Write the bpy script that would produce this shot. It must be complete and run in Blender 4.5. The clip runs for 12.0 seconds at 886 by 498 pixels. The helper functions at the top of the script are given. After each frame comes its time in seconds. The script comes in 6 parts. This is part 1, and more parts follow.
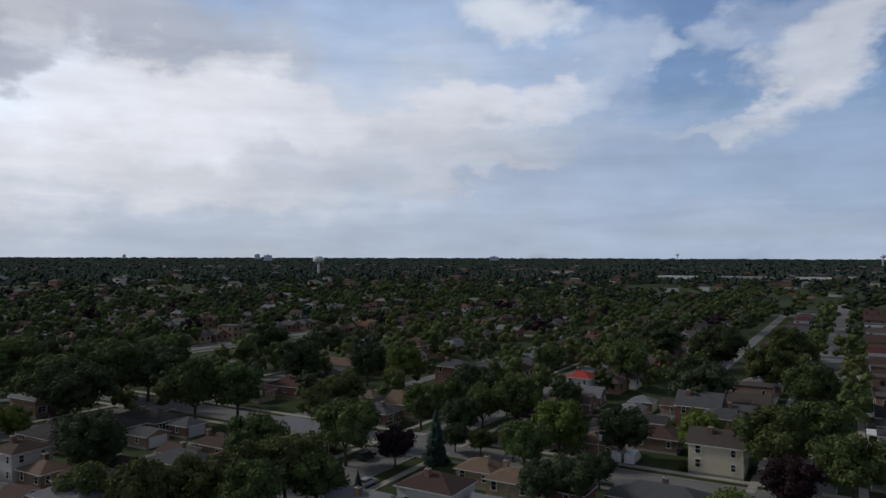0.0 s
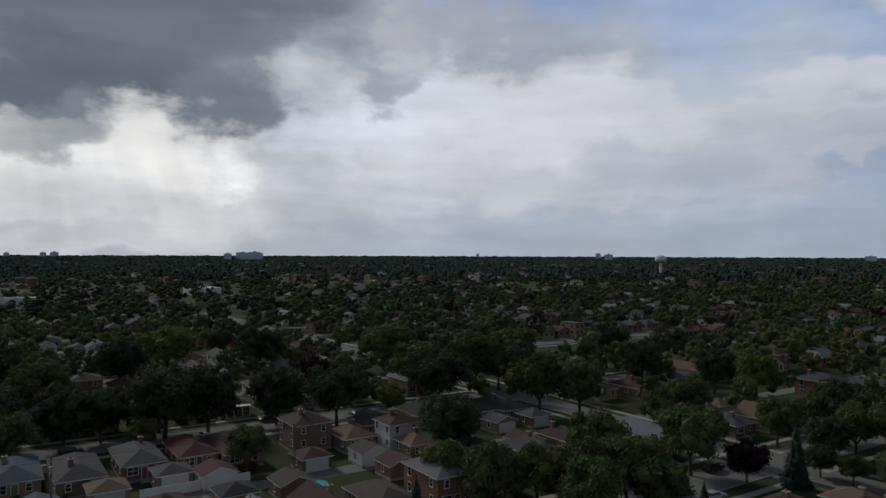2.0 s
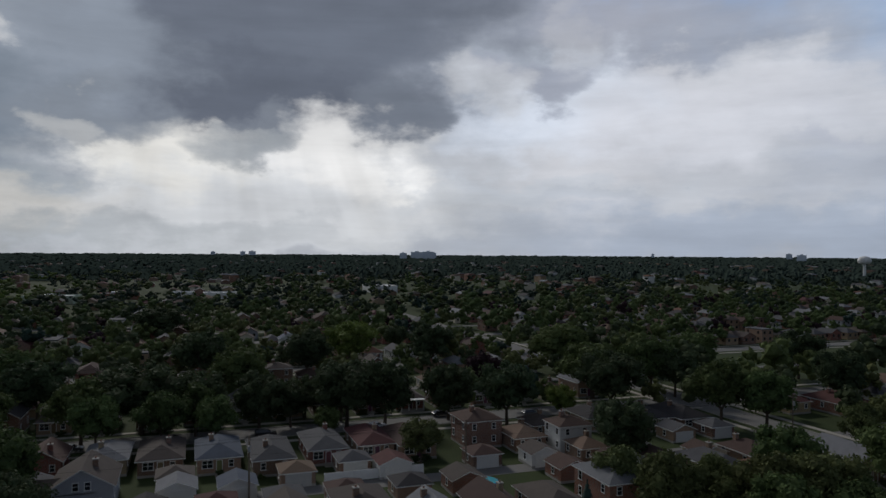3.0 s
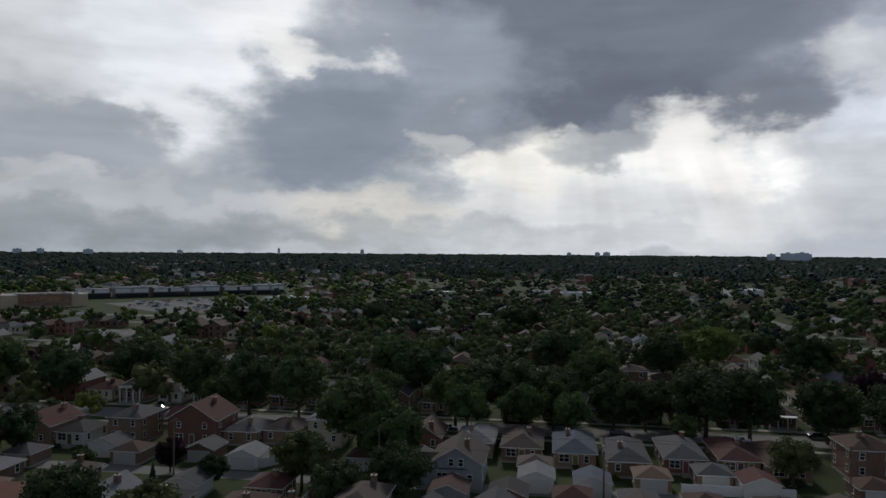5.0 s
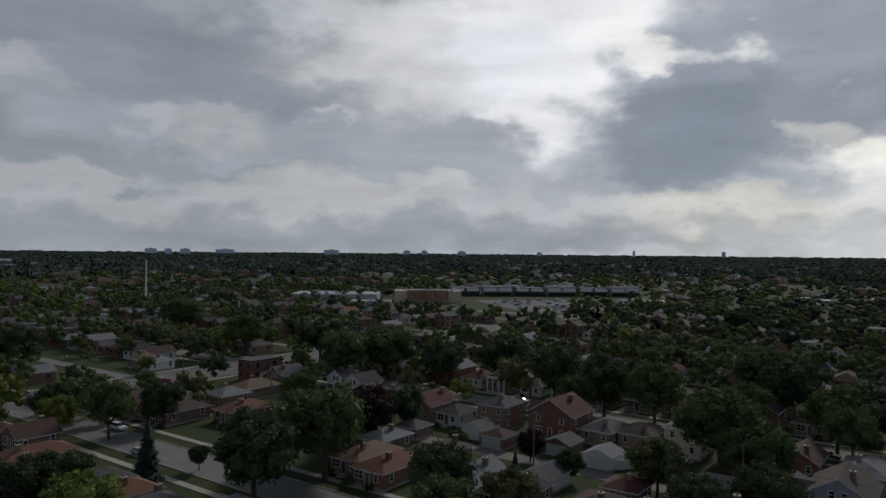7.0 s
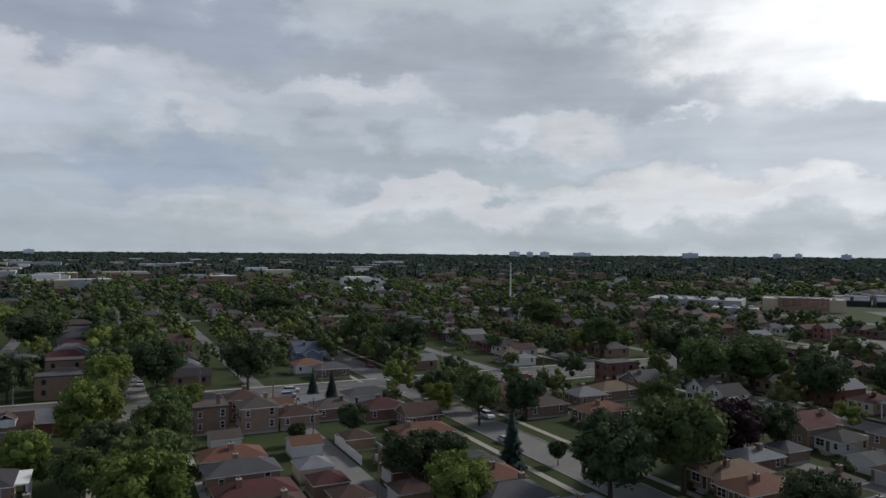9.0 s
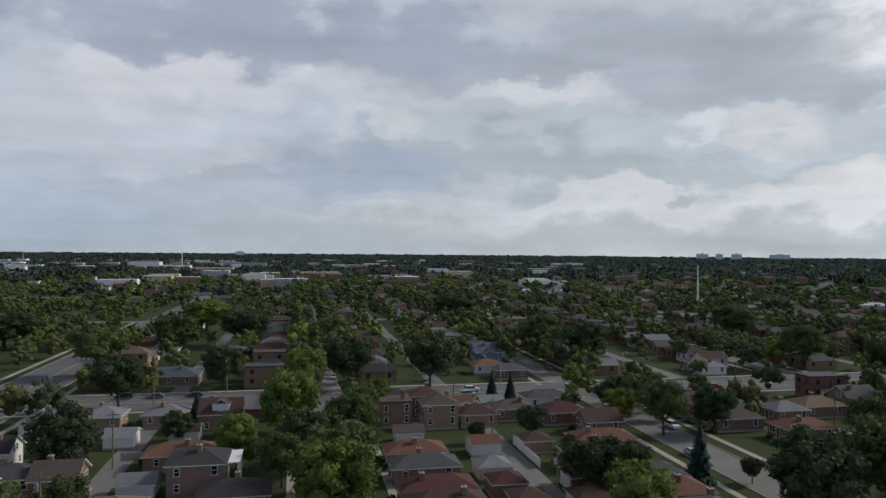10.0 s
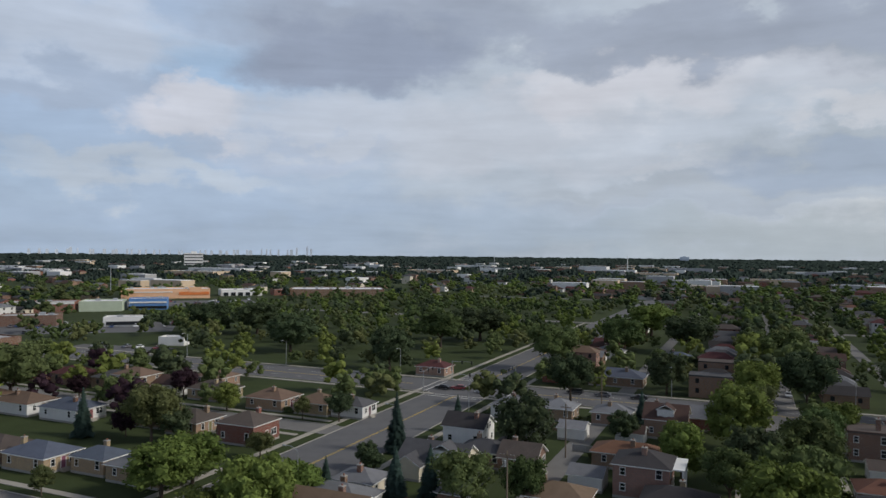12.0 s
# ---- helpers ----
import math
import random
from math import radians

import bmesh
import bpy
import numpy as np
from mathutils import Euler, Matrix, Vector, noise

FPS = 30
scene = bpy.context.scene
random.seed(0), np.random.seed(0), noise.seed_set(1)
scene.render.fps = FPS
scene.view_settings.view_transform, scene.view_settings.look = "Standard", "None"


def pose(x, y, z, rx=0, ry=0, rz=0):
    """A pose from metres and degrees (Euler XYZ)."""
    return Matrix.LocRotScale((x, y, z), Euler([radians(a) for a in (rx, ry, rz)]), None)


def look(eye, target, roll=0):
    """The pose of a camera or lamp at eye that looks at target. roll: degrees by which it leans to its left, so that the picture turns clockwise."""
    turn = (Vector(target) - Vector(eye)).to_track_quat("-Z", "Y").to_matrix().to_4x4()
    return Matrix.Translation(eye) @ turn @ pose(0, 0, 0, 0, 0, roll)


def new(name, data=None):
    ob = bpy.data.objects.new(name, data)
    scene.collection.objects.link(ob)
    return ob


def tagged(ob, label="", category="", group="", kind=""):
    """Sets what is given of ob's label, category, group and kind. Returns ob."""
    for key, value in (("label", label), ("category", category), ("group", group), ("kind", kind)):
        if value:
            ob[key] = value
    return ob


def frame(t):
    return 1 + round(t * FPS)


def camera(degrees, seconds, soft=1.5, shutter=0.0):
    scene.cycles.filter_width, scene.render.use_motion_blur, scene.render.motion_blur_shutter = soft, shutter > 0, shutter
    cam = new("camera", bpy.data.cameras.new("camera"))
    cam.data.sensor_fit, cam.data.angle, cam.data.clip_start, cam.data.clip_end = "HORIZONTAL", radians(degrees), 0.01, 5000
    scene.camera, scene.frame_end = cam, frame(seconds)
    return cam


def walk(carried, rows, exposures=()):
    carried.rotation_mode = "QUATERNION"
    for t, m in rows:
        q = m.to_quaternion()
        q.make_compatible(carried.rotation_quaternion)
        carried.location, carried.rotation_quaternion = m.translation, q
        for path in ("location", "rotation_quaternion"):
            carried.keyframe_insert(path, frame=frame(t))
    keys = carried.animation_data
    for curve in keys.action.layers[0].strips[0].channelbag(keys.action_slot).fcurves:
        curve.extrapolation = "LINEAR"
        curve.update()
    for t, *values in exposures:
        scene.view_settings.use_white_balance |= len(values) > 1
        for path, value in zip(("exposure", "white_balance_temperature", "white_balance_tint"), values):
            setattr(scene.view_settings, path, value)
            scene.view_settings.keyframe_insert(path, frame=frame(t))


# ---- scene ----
cam = camera(63.74, 12.0)

# ---- camera and its walk: a hovering aircraft that turns on the spot ----
EYE = (0.0, 0.0, 40.0)
TURN = 30.0
PATH = [(0.0, 0.0, 0.50, -0.15), (0.5, 7.12, 0.46, -0.12), (1.0, 13.74, 0.42, -0.13), (1.5, 20.31, 0.38, -0.16), (2.0, 26.89, 0.35, -0.20),
        (2.5, 33.57, 0.32, -0.28), (3.0, 40.51, 0.27, -0.36), (5.0, 68.43, 0.18, -0.39), (5.5, 75.38, 0.18, -0.40), (6.0, 82.39, 0.18, -0.46),
        (6.5, 89.37, 0.17, -0.48), (7.0, 96.40, 0.16, -0.52), (9.0, 124.43, 0.19, -0.44), (9.5, 131.42, 0.22, -0.44), (10.0, 138.69, 0.24, -0.44),
        (10.5, 146.77, 0.27, -0.46), (11.0, 155.24, 0.31, -0.54), (11.5, 164.23, 0.34, -0.56), (12.0, 173.32, 0.38, -0.54)]
EXPOSE = [(0.0, -0.45, 6330, 10), (1.5, -0.6, 6350, 10), (2.5, -0.75, 6330, 10), (3.2, -0.7, 6296, 10), (5.0, -0.5, 6416, 10), (5.5, -0.45, 6450, 10), (6.2, -0.5, 6473, 10), (7.0, -0.5, 6500, 10), (8.2, 0.0, 6500, 10), (9.0, 0.15, 6500, 10), (9.5, 0.2, 6500, 10), (12.0, 0.2, 6500, 10)]
walk(cam, [(t, pose(*EYE, 90 + p, r, a + TURN)) for t, a, p, r in PATH], EXPOSE)

# ---- world: a partly clouded sky ----
world = bpy.data.worlds.new("sky")
scene.world = world
world.use_nodes = True
WT = world.node_tree
WT.nodes.clear()


class S:
    """A node socket with arithmetic."""
    tree = WT

    def __init__(self, s):
        self.s = s

    def op(self, kind, *others, clamp=False):
        n = S.tree.nodes.new("ShaderNodeMath")
        n.operation, n.use_clamp = kind, clamp
        for i, o in enumerate((self, *others)):
            if isinstance(o, S):
                S.tree.links.new(o.s, n.inputs[i])
            else:
                n.inputs[i].default_value = o
        return S(n.outputs[0])

    def __add__(self, o): return self.op("ADD", o)
    def __radd__(self, o): return self.op("ADD", o)
    def __sub__(self, o): return self.op("SUBTRACT", o)
    def __mul__(self, o): return self.op("MULTIPLY", o)
    def __rmul__(self, o): return self.op("MULTIPLY", o)
    def __truediv__(self, o): return self.op("DIVIDE", o)

    def step(self, a, b):
        n = S.tree.nodes.new("ShaderNodeMapRange")
        n.interpolation_type = "SMOOTHSTEP"
        S.tree.links.new(self.s, n.inputs["Value"])
        n.inputs["From Min"].default_value, n.inputs["From Max"].default_value = a, b
        return S(n.outputs["Result"])


def join(x, y, z):
    n = S.tree.nodes.new("ShaderNodeCombineXYZ")
    for i, o in enumerate((x, y, z)):
        if isinstance(o, S):
            S.tree.links.new(o.s, n.inputs[i])
        else:
            n.inputs[i].default_value = o
    return S(n.outputs[0])


def fbm(vec, scale, detail=5.0, rough=0.55, warp=0.0):
    n = S.tree.nodes.new("ShaderNodeTexNoise")
    S.tree.links.new(vec.s, n.inputs["Vector"])
    n.inputs["Scale"].default_value, n.inputs["Detail"].default_value = scale, detail
    n.inputs["Roughness"].default_value, n.inputs["Distortion"].default_value = rough, warp
    return S(n.outputs["Fac"])


def blend(fac, a, b):
    n = S.tree.nodes.new("ShaderNodeMix")
    n.data_type = "RGBA"
    S.tree.links.new(fac.s, n.inputs[0])
    for i, o in ((6, a), (7, b)):
        if isinstance(o, S):
            S.tree.links.new(o.s, n.inputs[i])
        else:
            n.inputs[i].default_value = (*o, 1)
    return S(n.outputs[2])


way = S.tree.nodes.new("ShaderNodeTexCoord")
turned = S.tree.nodes.new("ShaderNodeVectorRotate")
turned.rotation_type = "Z_AXIS"
turned.inputs["Angle"].default_value = radians(-117.0)
S.tree.links.new(way.outputs["Generated"], turned.inputs["Vector"])
split = S.tree.nodes.new("ShaderNodeSeparateXYZ")
S.tree.links.new(turned.outputs[0], split.inputs[0])
dx, dy, dz = (S(o) for o in split.outputs)
AZ = (dx * -1.0).op("ARCTAN2", dy) * 57.2958 + 87.0     # degrees, counted to the left from the walk's first heading
EL = dz.op("ARCSINE") * 57.2958                        # degrees over the horizontal
ANG = join(AZ * 0.09, EL * 0.15, 0.0)
SHIFT = join(AZ * 0.09 + 31.7, EL * 0.15, 5.3)
n_a = fbm(ANG, 1.1, 7.0, 0.55)
n_e = fbm(SHIFT, 1.5, 7.0, 0.56)
n_lay = fbm(join(AZ * 0.03, EL * 0.24, 3.0), 1.5, 8.0, 0.58, 0.3)
n_fine = fbm(join(AZ * 0.22, EL * 0.45, 9.0), 1.0, 6.0, 0.52)
WA = AZ + (n_a - 0.5) * 19.0
WE = EL + (n_e - 0.5) * 11.0 + (n_fine - 0.5) * 1.2


def madd(a, k, c):
    return a.op("MULTIPLY_ADD", k, c)


def cloud(az, el, wa, we, colour, cover, soft=0.6, lean=0.0):
    """Lays one bank of cloud over the sky so far: its heading, height, half sizes in degrees, colour, cover, softness of its rim."""
    global sky
    a, e = madd(WA, 1 / wa, -az / wa), madd(WE, 1 / we, -el / we)
    if lean:
        e = madd(a, -lean * wa / we, e)
    r = madd(a, a, e * e)
    n = S.tree.nodes.new("ShaderNodeMapRange")
    n.interpolation_type = "SMOOTHSTEP"
    S.tree.links.new(r.s, n.inputs["Value"])
    for i, v in zip(("From Min", "From Max", "To Min", "To Max"), (1 + 1.9 * soft + 0.15, max(1 - 1.2 * soft, 0.0), 0.0, cover)):
        n.inputs[i].default_value = v
    sky = blend(S(n.outputs["Result"]), sky, colour)


atmosphere = S.tree.nodes.new("ShaderNodeTexSky")
atmosphere.sky_type, atmosphere.sun_disc = "NISHITA", False
SUN_AZ, SUN_EL = 70.0 + TURN, 34.0
atmosphere.sun_elevation, atmosphere.sun_rotation = radians(SUN_EL), radians(-SUN_AZ)
atmosphere.dust_density, atmosphere.air_density = 1.5, 1.0
dim = S.tree.nodes.new("ShaderNodeVectorMath")
dim.operation = "MULTIPLY"
dim.inputs[1].default_value = (0.120, 0.128, 0.148)
S.tree.links.new(atmosphere.outputs[0], dim.inputs[0])
blue = S(dim.outputs[0])

sky = blend(EL.step(4.0, 0.0) * 0.9, blue, (0.40, 0.47, 0.58))
# unseen part overhead: grey broken cloud, added to dim the light on the ground
sky = blend(EL.step(21.0, 32.0) * 0.9, sky, (0.150, 0.165, 0.195))
cloud(6.0, 16.0, 15.0, 5.5, (0.600, 0.740, 0.960), 0.75, 0.90)
cloud(24.9, 6.2, 31.8, 7.72, (0.862, 0.880, 0.938), 0.92, 0.90)
cloud(-24.2, 5.1, 25.4, 5.00, (0.454, 0.578, 0.807), 0.75, 0.90)
cloud(0.0, 1.2, 68.2, 2.04, (0.549, 0.639, 0.789), 0.75, 0.90)
cloud(75.5, 11.0, 40.9, 17.27, (0.754, 0.780, 0.825), 0.95, 0.50)
cloud(117.5, 10.1, 31.8, 17.27, (0.554, 0.591, 0.662), 0.90, 0.60)
cloud(131.5, 11.0, 40.9, 17.27, (0.418, 0.464, 0.508), 0.95, 0.50)
cloud(168.2, 11.2, 28.2, 17.27, (0.389, 0.442, 0.514), 0.90, 0.60)
cloud(201.9, 7.7, 19.1, 15.00, (0.325, 0.411, 0.543), 0.85, 0.70)
cloud(26.8, 15.9, 11.8, 3.64, (0.514, 0.528, 0.593), 0.60, 0.70)
cloud(32.0, 14.4, 4.1, 2.50, (0.330, 0.363, 0.419), 0.85, 0.60)
cloud(29.9, 8.6, 5.0, 5.00, (1.039, 1.039, 1.081), 0.70, 0.90)
cloud(23.8, 11.7, 9.1, 2.27, (0.998, 0.998, 1.049), 0.80, 0.60)
cloud(17.8, 13.0, 3.6, 1.64, (1.018, 1.039, 1.092), 0.64, 0.95)
cloud(-1.6, 11.5, 8.6, 1.18, (0.909, 0.919, 0.978), 0.75, 0.60, -0.12)
cloud(7.4, 9.2, 16.4, 2.73, (0.807, 0.834, 0.890), 0.60, 0.80)
cloud(-3.0, 6.3, 5.9, 0.82, (0.834, 0.852, 0.909), 0.50, 0.60, -0.10)
cloud(10.8, 9.9, 2.7, 0.73, (0.687, 0.720, 0.807), 0.40, 0.95)
cloud(28.5, 4.3, 5.9, 0.64, (0.647, 0.687, 0.780), 0.60, 0.70)
cloud(7.4, 5.0, 9.1, 0.55, (0.703, 0.745, 0.834), 0.40, 0.70)
cloud(-6.3, 19.5, 3.4, 1.91, (0.880, 0.919, 0.998), 0.85, 1.00)
cloud(-13.6, 15.5, 3.4, 2.04, (0.703, 0.780, 0.928), 0.50, 0.90)
cloud(-17.8, 15.2, 1.8, 0.91, (0.763, 0.834, 0.958), 0.48, 0.95)
cloud(-21.9, 15.8, 1.4, 1.59, (0.728, 0.798, 0.938), 0.44, 0.95)
cloud(-24.8, 15.9, 2.7, 2.04, (0.639, 0.728, 0.899), 0.40, 0.90)
cloud(-28.7, 14.2, 5.5, 2.04, (0.798, 0.825, 0.899), 0.85, 0.90, -0.52)
cloud(-23.0, 11.2, 4.1, 0.68, (0.834, 0.852, 0.919), 0.60, 0.95, -0.30)
cloud(34.7, 12.4, 8.6, 3.64, (1.107, 1.191, 1.331), 0.85, 0.80)
cloud(18.3, 10.2, 10.0, 2.50, (1.096, 1.107, 1.179), 0.60, 0.80)
cloud(49.3, 6.4, 5.9, 4.09, (1.564, 1.536, 1.479), 0.95, 0.90)
cloud(62.4, 6.1, 4.5, 2.27, (1.438, 1.411, 1.331), 0.90, 0.80)
cloud(60.3, 2.2, 13.6, 2.04, (1.131, 1.167, 1.204), 0.70, 0.90)
cloud(53.4, 2.6, 4.5, 2.27, (0.971, 1.016, 1.107), 0.60, 0.90)
cloud(54.3, 17.7, 17.5, 8.86, (0.232, 0.262, 0.326), 1.00, 0.50)
cloud(58.5, 12.0, 12.3, 2.50, (0.192, 0.217, 0.275), 0.80, 0.60)
cloud(43.7, 11.1, 3.6, 1.91, (0.271, 0.305, 0.369), 0.90, 0.50)
cloud(55.4, 8.6, 3.0, 2.18, (0.326, 0.360, 0.421), 0.92, 0.50)
cloud(64.5, 8.5, 3.2, 1.45, (0.325, 0.357, 0.420), 0.72, 0.95)
cloud(27.0, 18.1, 5.5, 2.27, (0.591, 0.608, 0.685), 0.70, 0.60)
cloud(32.0, 13.8, 3.1, 1.36, (0.441, 0.469, 0.567), 0.74, 0.95)
cloud(36.6, 13.2, 2.0, 1.5, (1.10, 1.08, 1.06), 0.35, 0.95, 0.15)
cloud(30.4, 16.8, 1.6, 2.0, (0.98, 0.98, 1.00), 0.25, 0.95)
cloud(34.7, 4.7, 10.9, 1.09, (0.846, 0.897, 0.971), 0.65, 0.60)
cloud(10.2, 7.4, 2.5, 0.55, (0.749, 0.787, 0.907), 0.48, 0.95)
cloud(3.3, 10.2, 2.3, 0.64, (0.768, 0.806, 0.928), 0.40, 0.95)
cloud(88.2, 14.5, 10.5, 5.91, (1.224, 1.236, 1.271), 0.95, 0.90)
cloud(91.6, 15.0, 4.1, 2.50, (1.029, 1.081, 1.168), 0.60, 0.80)
cloud(79.7, 14.0, 2.7, 1.36, (0.789, 0.825, 0.890), 0.56, 0.95)
cloud(61.4, 7.3, 5.0, 2.04, (1.259, 1.224, 1.146), 0.95, 0.80)
cloud(53.1, 2.9, 11.8, 2.50, (1.018, 1.029, 1.039), 0.80, 0.90)
cloud(49.4, 7.5, 4.1, 2.73, (1.294, 1.271, 1.236), 0.90, 0.80)
cloud(71.6, 13.2, 8.6, 5.00, (0.431, 0.485, 0.568), 0.92, 0.50)
cloud(77.4, 9.0, 8.9, 4.00, (0.319, 0.374, 0.447), 0.97, 0.50)
cloud(65.7, 9.5, 4.1, 1.73, (0.352, 0.393, 0.454), 0.74, 0.95)
cloud(72.4, 4.2, 3.2, 1.18, (0.444, 0.507, 0.560), 0.60, 0.95)
cloud(56.6, 7.7, 2.7, 1.27, (0.416, 0.461, 0.511), 0.72, 0.95)
cloud(79.8, 15.9, 3.6, 1.18, (1.330, 1.306, 1.259), 0.76, 0.95, 0.20)
cloud(67.8, 8.8, 1.1, 1.27, (1.029, 1.008, 0.958), 0.44, 0.95)
cloud(82.5, 17.5, 3.2, 2.6, (1.25, 1.25, 1.26), 0.65, 0.90)
cloud(75.6, 2.7, 8.2, 1.64, (0.919, 0.862, 0.771), 0.60, 0.80)
cloud(102.2, 15.1, 7.3, 3.64, (0.880, 0.909, 0.968), 0.70, 0.90)
cloud(105.3, 11.3, 6.4, 3.18, (0.593, 0.623, 0.687), 0.70, 0.80)
cloud(100.3, 8.8, 9.5, 2.50, (0.467, 0.507, 0.571), 0.90, 0.50, 0.18)
cloud(102.1, 5.6, 7.7, 0.82, (0.771, 0.789, 0.825), 0.75, 0.70, 0.05)
cloud(98.4, 3.2, 14.5, 1.64, (0.687, 0.712, 0.754), 0.75, 0.80)
cloud(86.8, 5.3, 2.3, 0.64, (0.514, 0.556, 0.608), 0.64, 0.95)
cloud(103.1, 14.3, 5.9, 3.64, (0.728, 0.763, 0.826), 0.70, 0.80, 0.20)
cloud(121.4, 14.5, 19.1, 3.41, (0.380, 0.423, 0.497), 0.90, 0.50, 0.10)
cloud(115.5, 9.2, 15.0, 2.36, (0.422, 0.475, 0.539), 0.88, 0.50, 0.05)
cloud(123.9, 5.8, 11.8, 1.45, (0.422, 0.469, 0.532), 0.85, 0.50)
cloud(100.3, 8.5, 7.7, 2.04, (0.484, 0.525, 0.583), 0.85, 0.50, 0.12)
cloud(119.4, 9.6, 1.9, 1.00, (0.662, 0.678, 0.728), 0.56, 0.95)
cloud(114.5, 9.4, 1.8, 1.00, (0.630, 0.645, 0.694), 0.56, 0.95)
cloud(107.2, 10.5, 1.4, 0.45, (0.728, 0.745, 0.781), 0.56, 0.95)
cloud(124.2, 4.4, 4.1, 0.73, (0.694, 0.703, 0.737), 0.60, 0.95)
cloud(117.4, 2.0, 23.6, 2.04, (0.583, 0.606, 0.645), 0.75, 0.80)
cloud(104.8, 5.3, 11.4, 0.64, (0.711, 0.720, 0.737), 0.60, 0.70)
cloud(101.2, 15.4, 5.9, 3.64, (0.642, 0.655, 0.682), 0.85, 0.90)
cloud(99.0, 16.0, 4.5, 3.5, (1.02, 1.04, 1.07), 0.55, 0.90)
cloud(159.3, 12.5, 6.8, 2.27, (0.567, 0.585, 0.629), 0.75, 0.70)
cloud(147.7, 15.7, 16.8, 2.27, (0.288, 0.322, 0.388), 0.88, 0.50, 0.05)
cloud(137.6, 14.2, 10.0, 1.00, (0.309, 0.348, 0.407), 0.70, 0.60)
cloud(126.3, 15.5, 19.1, 2.04, (0.325, 0.368, 0.422), 0.80, 0.60)
cloud(114.1, 12.3, 8.6, 1.45, (0.352, 0.392, 0.448), 0.85, 0.50)
cloud(135.3, 7.2, 13.6, 1.54, (0.329, 0.377, 0.427), 0.80, 0.60, 0.05)
cloud(152.5, 5.6, 11.8, 1.00, (0.348, 0.392, 0.448), 0.75, 0.60)
cloud(117.4, 6.1, 9.1, 1.00, (0.352, 0.401, 0.438), 0.70, 0.60)
cloud(129.9, 11.8, 4.1, 0.82, (0.561, 0.573, 0.610), 0.68, 0.95)
cloud(145.1, 10.3, 3.0, 0.73, (0.537, 0.549, 0.585), 0.60, 0.95, 0.10)
cloud(114.5, 9.2, 2.5, 0.91, (0.543, 0.555, 0.579), 0.64, 0.95)
cloud(105.4, 5.5, 7.3, 0.82, (0.537, 0.549, 0.567), 0.65, 0.70)
cloud(137.5, 3.4, 5.0, 0.73, (0.461, 0.497, 0.526), 0.65, 0.70)
cloud(124.0, 4.3, 4.5, 0.73, (0.486, 0.503, 0.531), 0.65, 0.70)
cloud(153.3, 7.5, 4.1, 0.55, (0.481, 0.508, 0.555), 0.48, 0.95)
cloud(131.4, 1.2, 59.1, 1.36, (0.357, 0.406, 0.443), 0.75, 0.80)
cloud(200.9, 15.7, 7.3, 2.27, (0.454, 0.508, 0.598), 0.75, 0.80)
cloud(190.4, 13.1, 5.0, 2.73, (0.313, 0.447, 0.623), 0.75, 0.90)
cloud(201.6, 11.8, 5.0, 1.27, (0.321, 0.382, 0.486), 0.70, 0.70)
cloud(161.1, 12.8, 6.4, 1.91, (0.520, 0.537, 0.592), 0.80, 0.60)
cloud(193.2, 10.2, 4.8, 1.64, (0.526, 0.537, 0.592), 0.85, 0.50)
cloud(172.7, 9.4, 16.8, 2.04, (0.459, 0.492, 0.555), 0.65, 0.80)
cloud(196.3, 6.0, 8.6, 0.91, (0.439, 0.486, 0.543), 0.65, 0.70)
cloud(176.4, 18.2, 12.7, 2.73, (0.279, 0.322, 0.407), 0.85, 0.60)
cloud(180.9, 15.3, 8.6, 2.64, (0.249, 0.292, 0.383), 0.92, 0.50, -0.05)
cloud(151.2, 16.6, 15.4, 1.91, (0.300, 0.344, 0.427), 0.85, 0.50)
cloud(145.5, 6.7, 6.8, 1.36, (0.296, 0.359, 0.459), 0.75, 0.60)
cloud(153.1, 4.0, 11.8, 0.64, (0.352, 0.401, 0.470), 0.65, 0.70)
cloud(185.2, 8.0, 5.0, 0.73, (0.352, 0.421, 0.537), 0.60, 0.70)
cloud(194.3, 1.9, 28.2, 2.27, (0.304, 0.382, 0.497), 0.75, 0.90)
cloud(153.1, 12.6, 13.6, 1.27, (0.481, 0.503, 0.561), 0.50, 0.80)
# the grey bank goes on round the unseen east, added to dim the roofs
cloud(238.0, 12.0, 24.0, 16.0, (0.240, 0.270, 0.330), 0.90, 0.60)
cloud(-70.0, 12.0, 22.0, 16.0, (0.240, 0.270, 0.330), 0.90, 0.60)
# slanting shafts of light under the broken cloud
shaft = fbm(join(AZ * 0.21 + (AZ - 60.0) * EL * 0.008, EL * 0.02, 2.0), 1.0, 3.0, 0.5)
under = EL.step(10.0, 6.0) * EL.step(-1.0, 3.0) * AZ.step(36.0, 46.0) * AZ.step(72.0, 60.0)
grain = madd((n_lay - 0.5) * 0.50 + (n_fine - 0.5) * 0.26 + (shaft - 0.5) * under * 0.75, 1.0, 1.0)
tone = S.tree.nodes.new("ShaderNodeVectorMath")
tone.operation = "SCALE"
S.tree.links.new(sky.s, tone.inputs[0])
S.tree.links.new(grain.s, tone.inputs["Scale"])
sky = S(tone.outputs[0])

out = S.tree.nodes.new("ShaderNodeBackground")
S.tree.links.new(sky.s, out.inputs["Color"])
out.inputs["Strength"].default_value = 1.0
end = S.tree.nodes.new("ShaderNodeOutputWorld")
S.tree.links.new(out.outputs[0], end.inputs["Surface"])

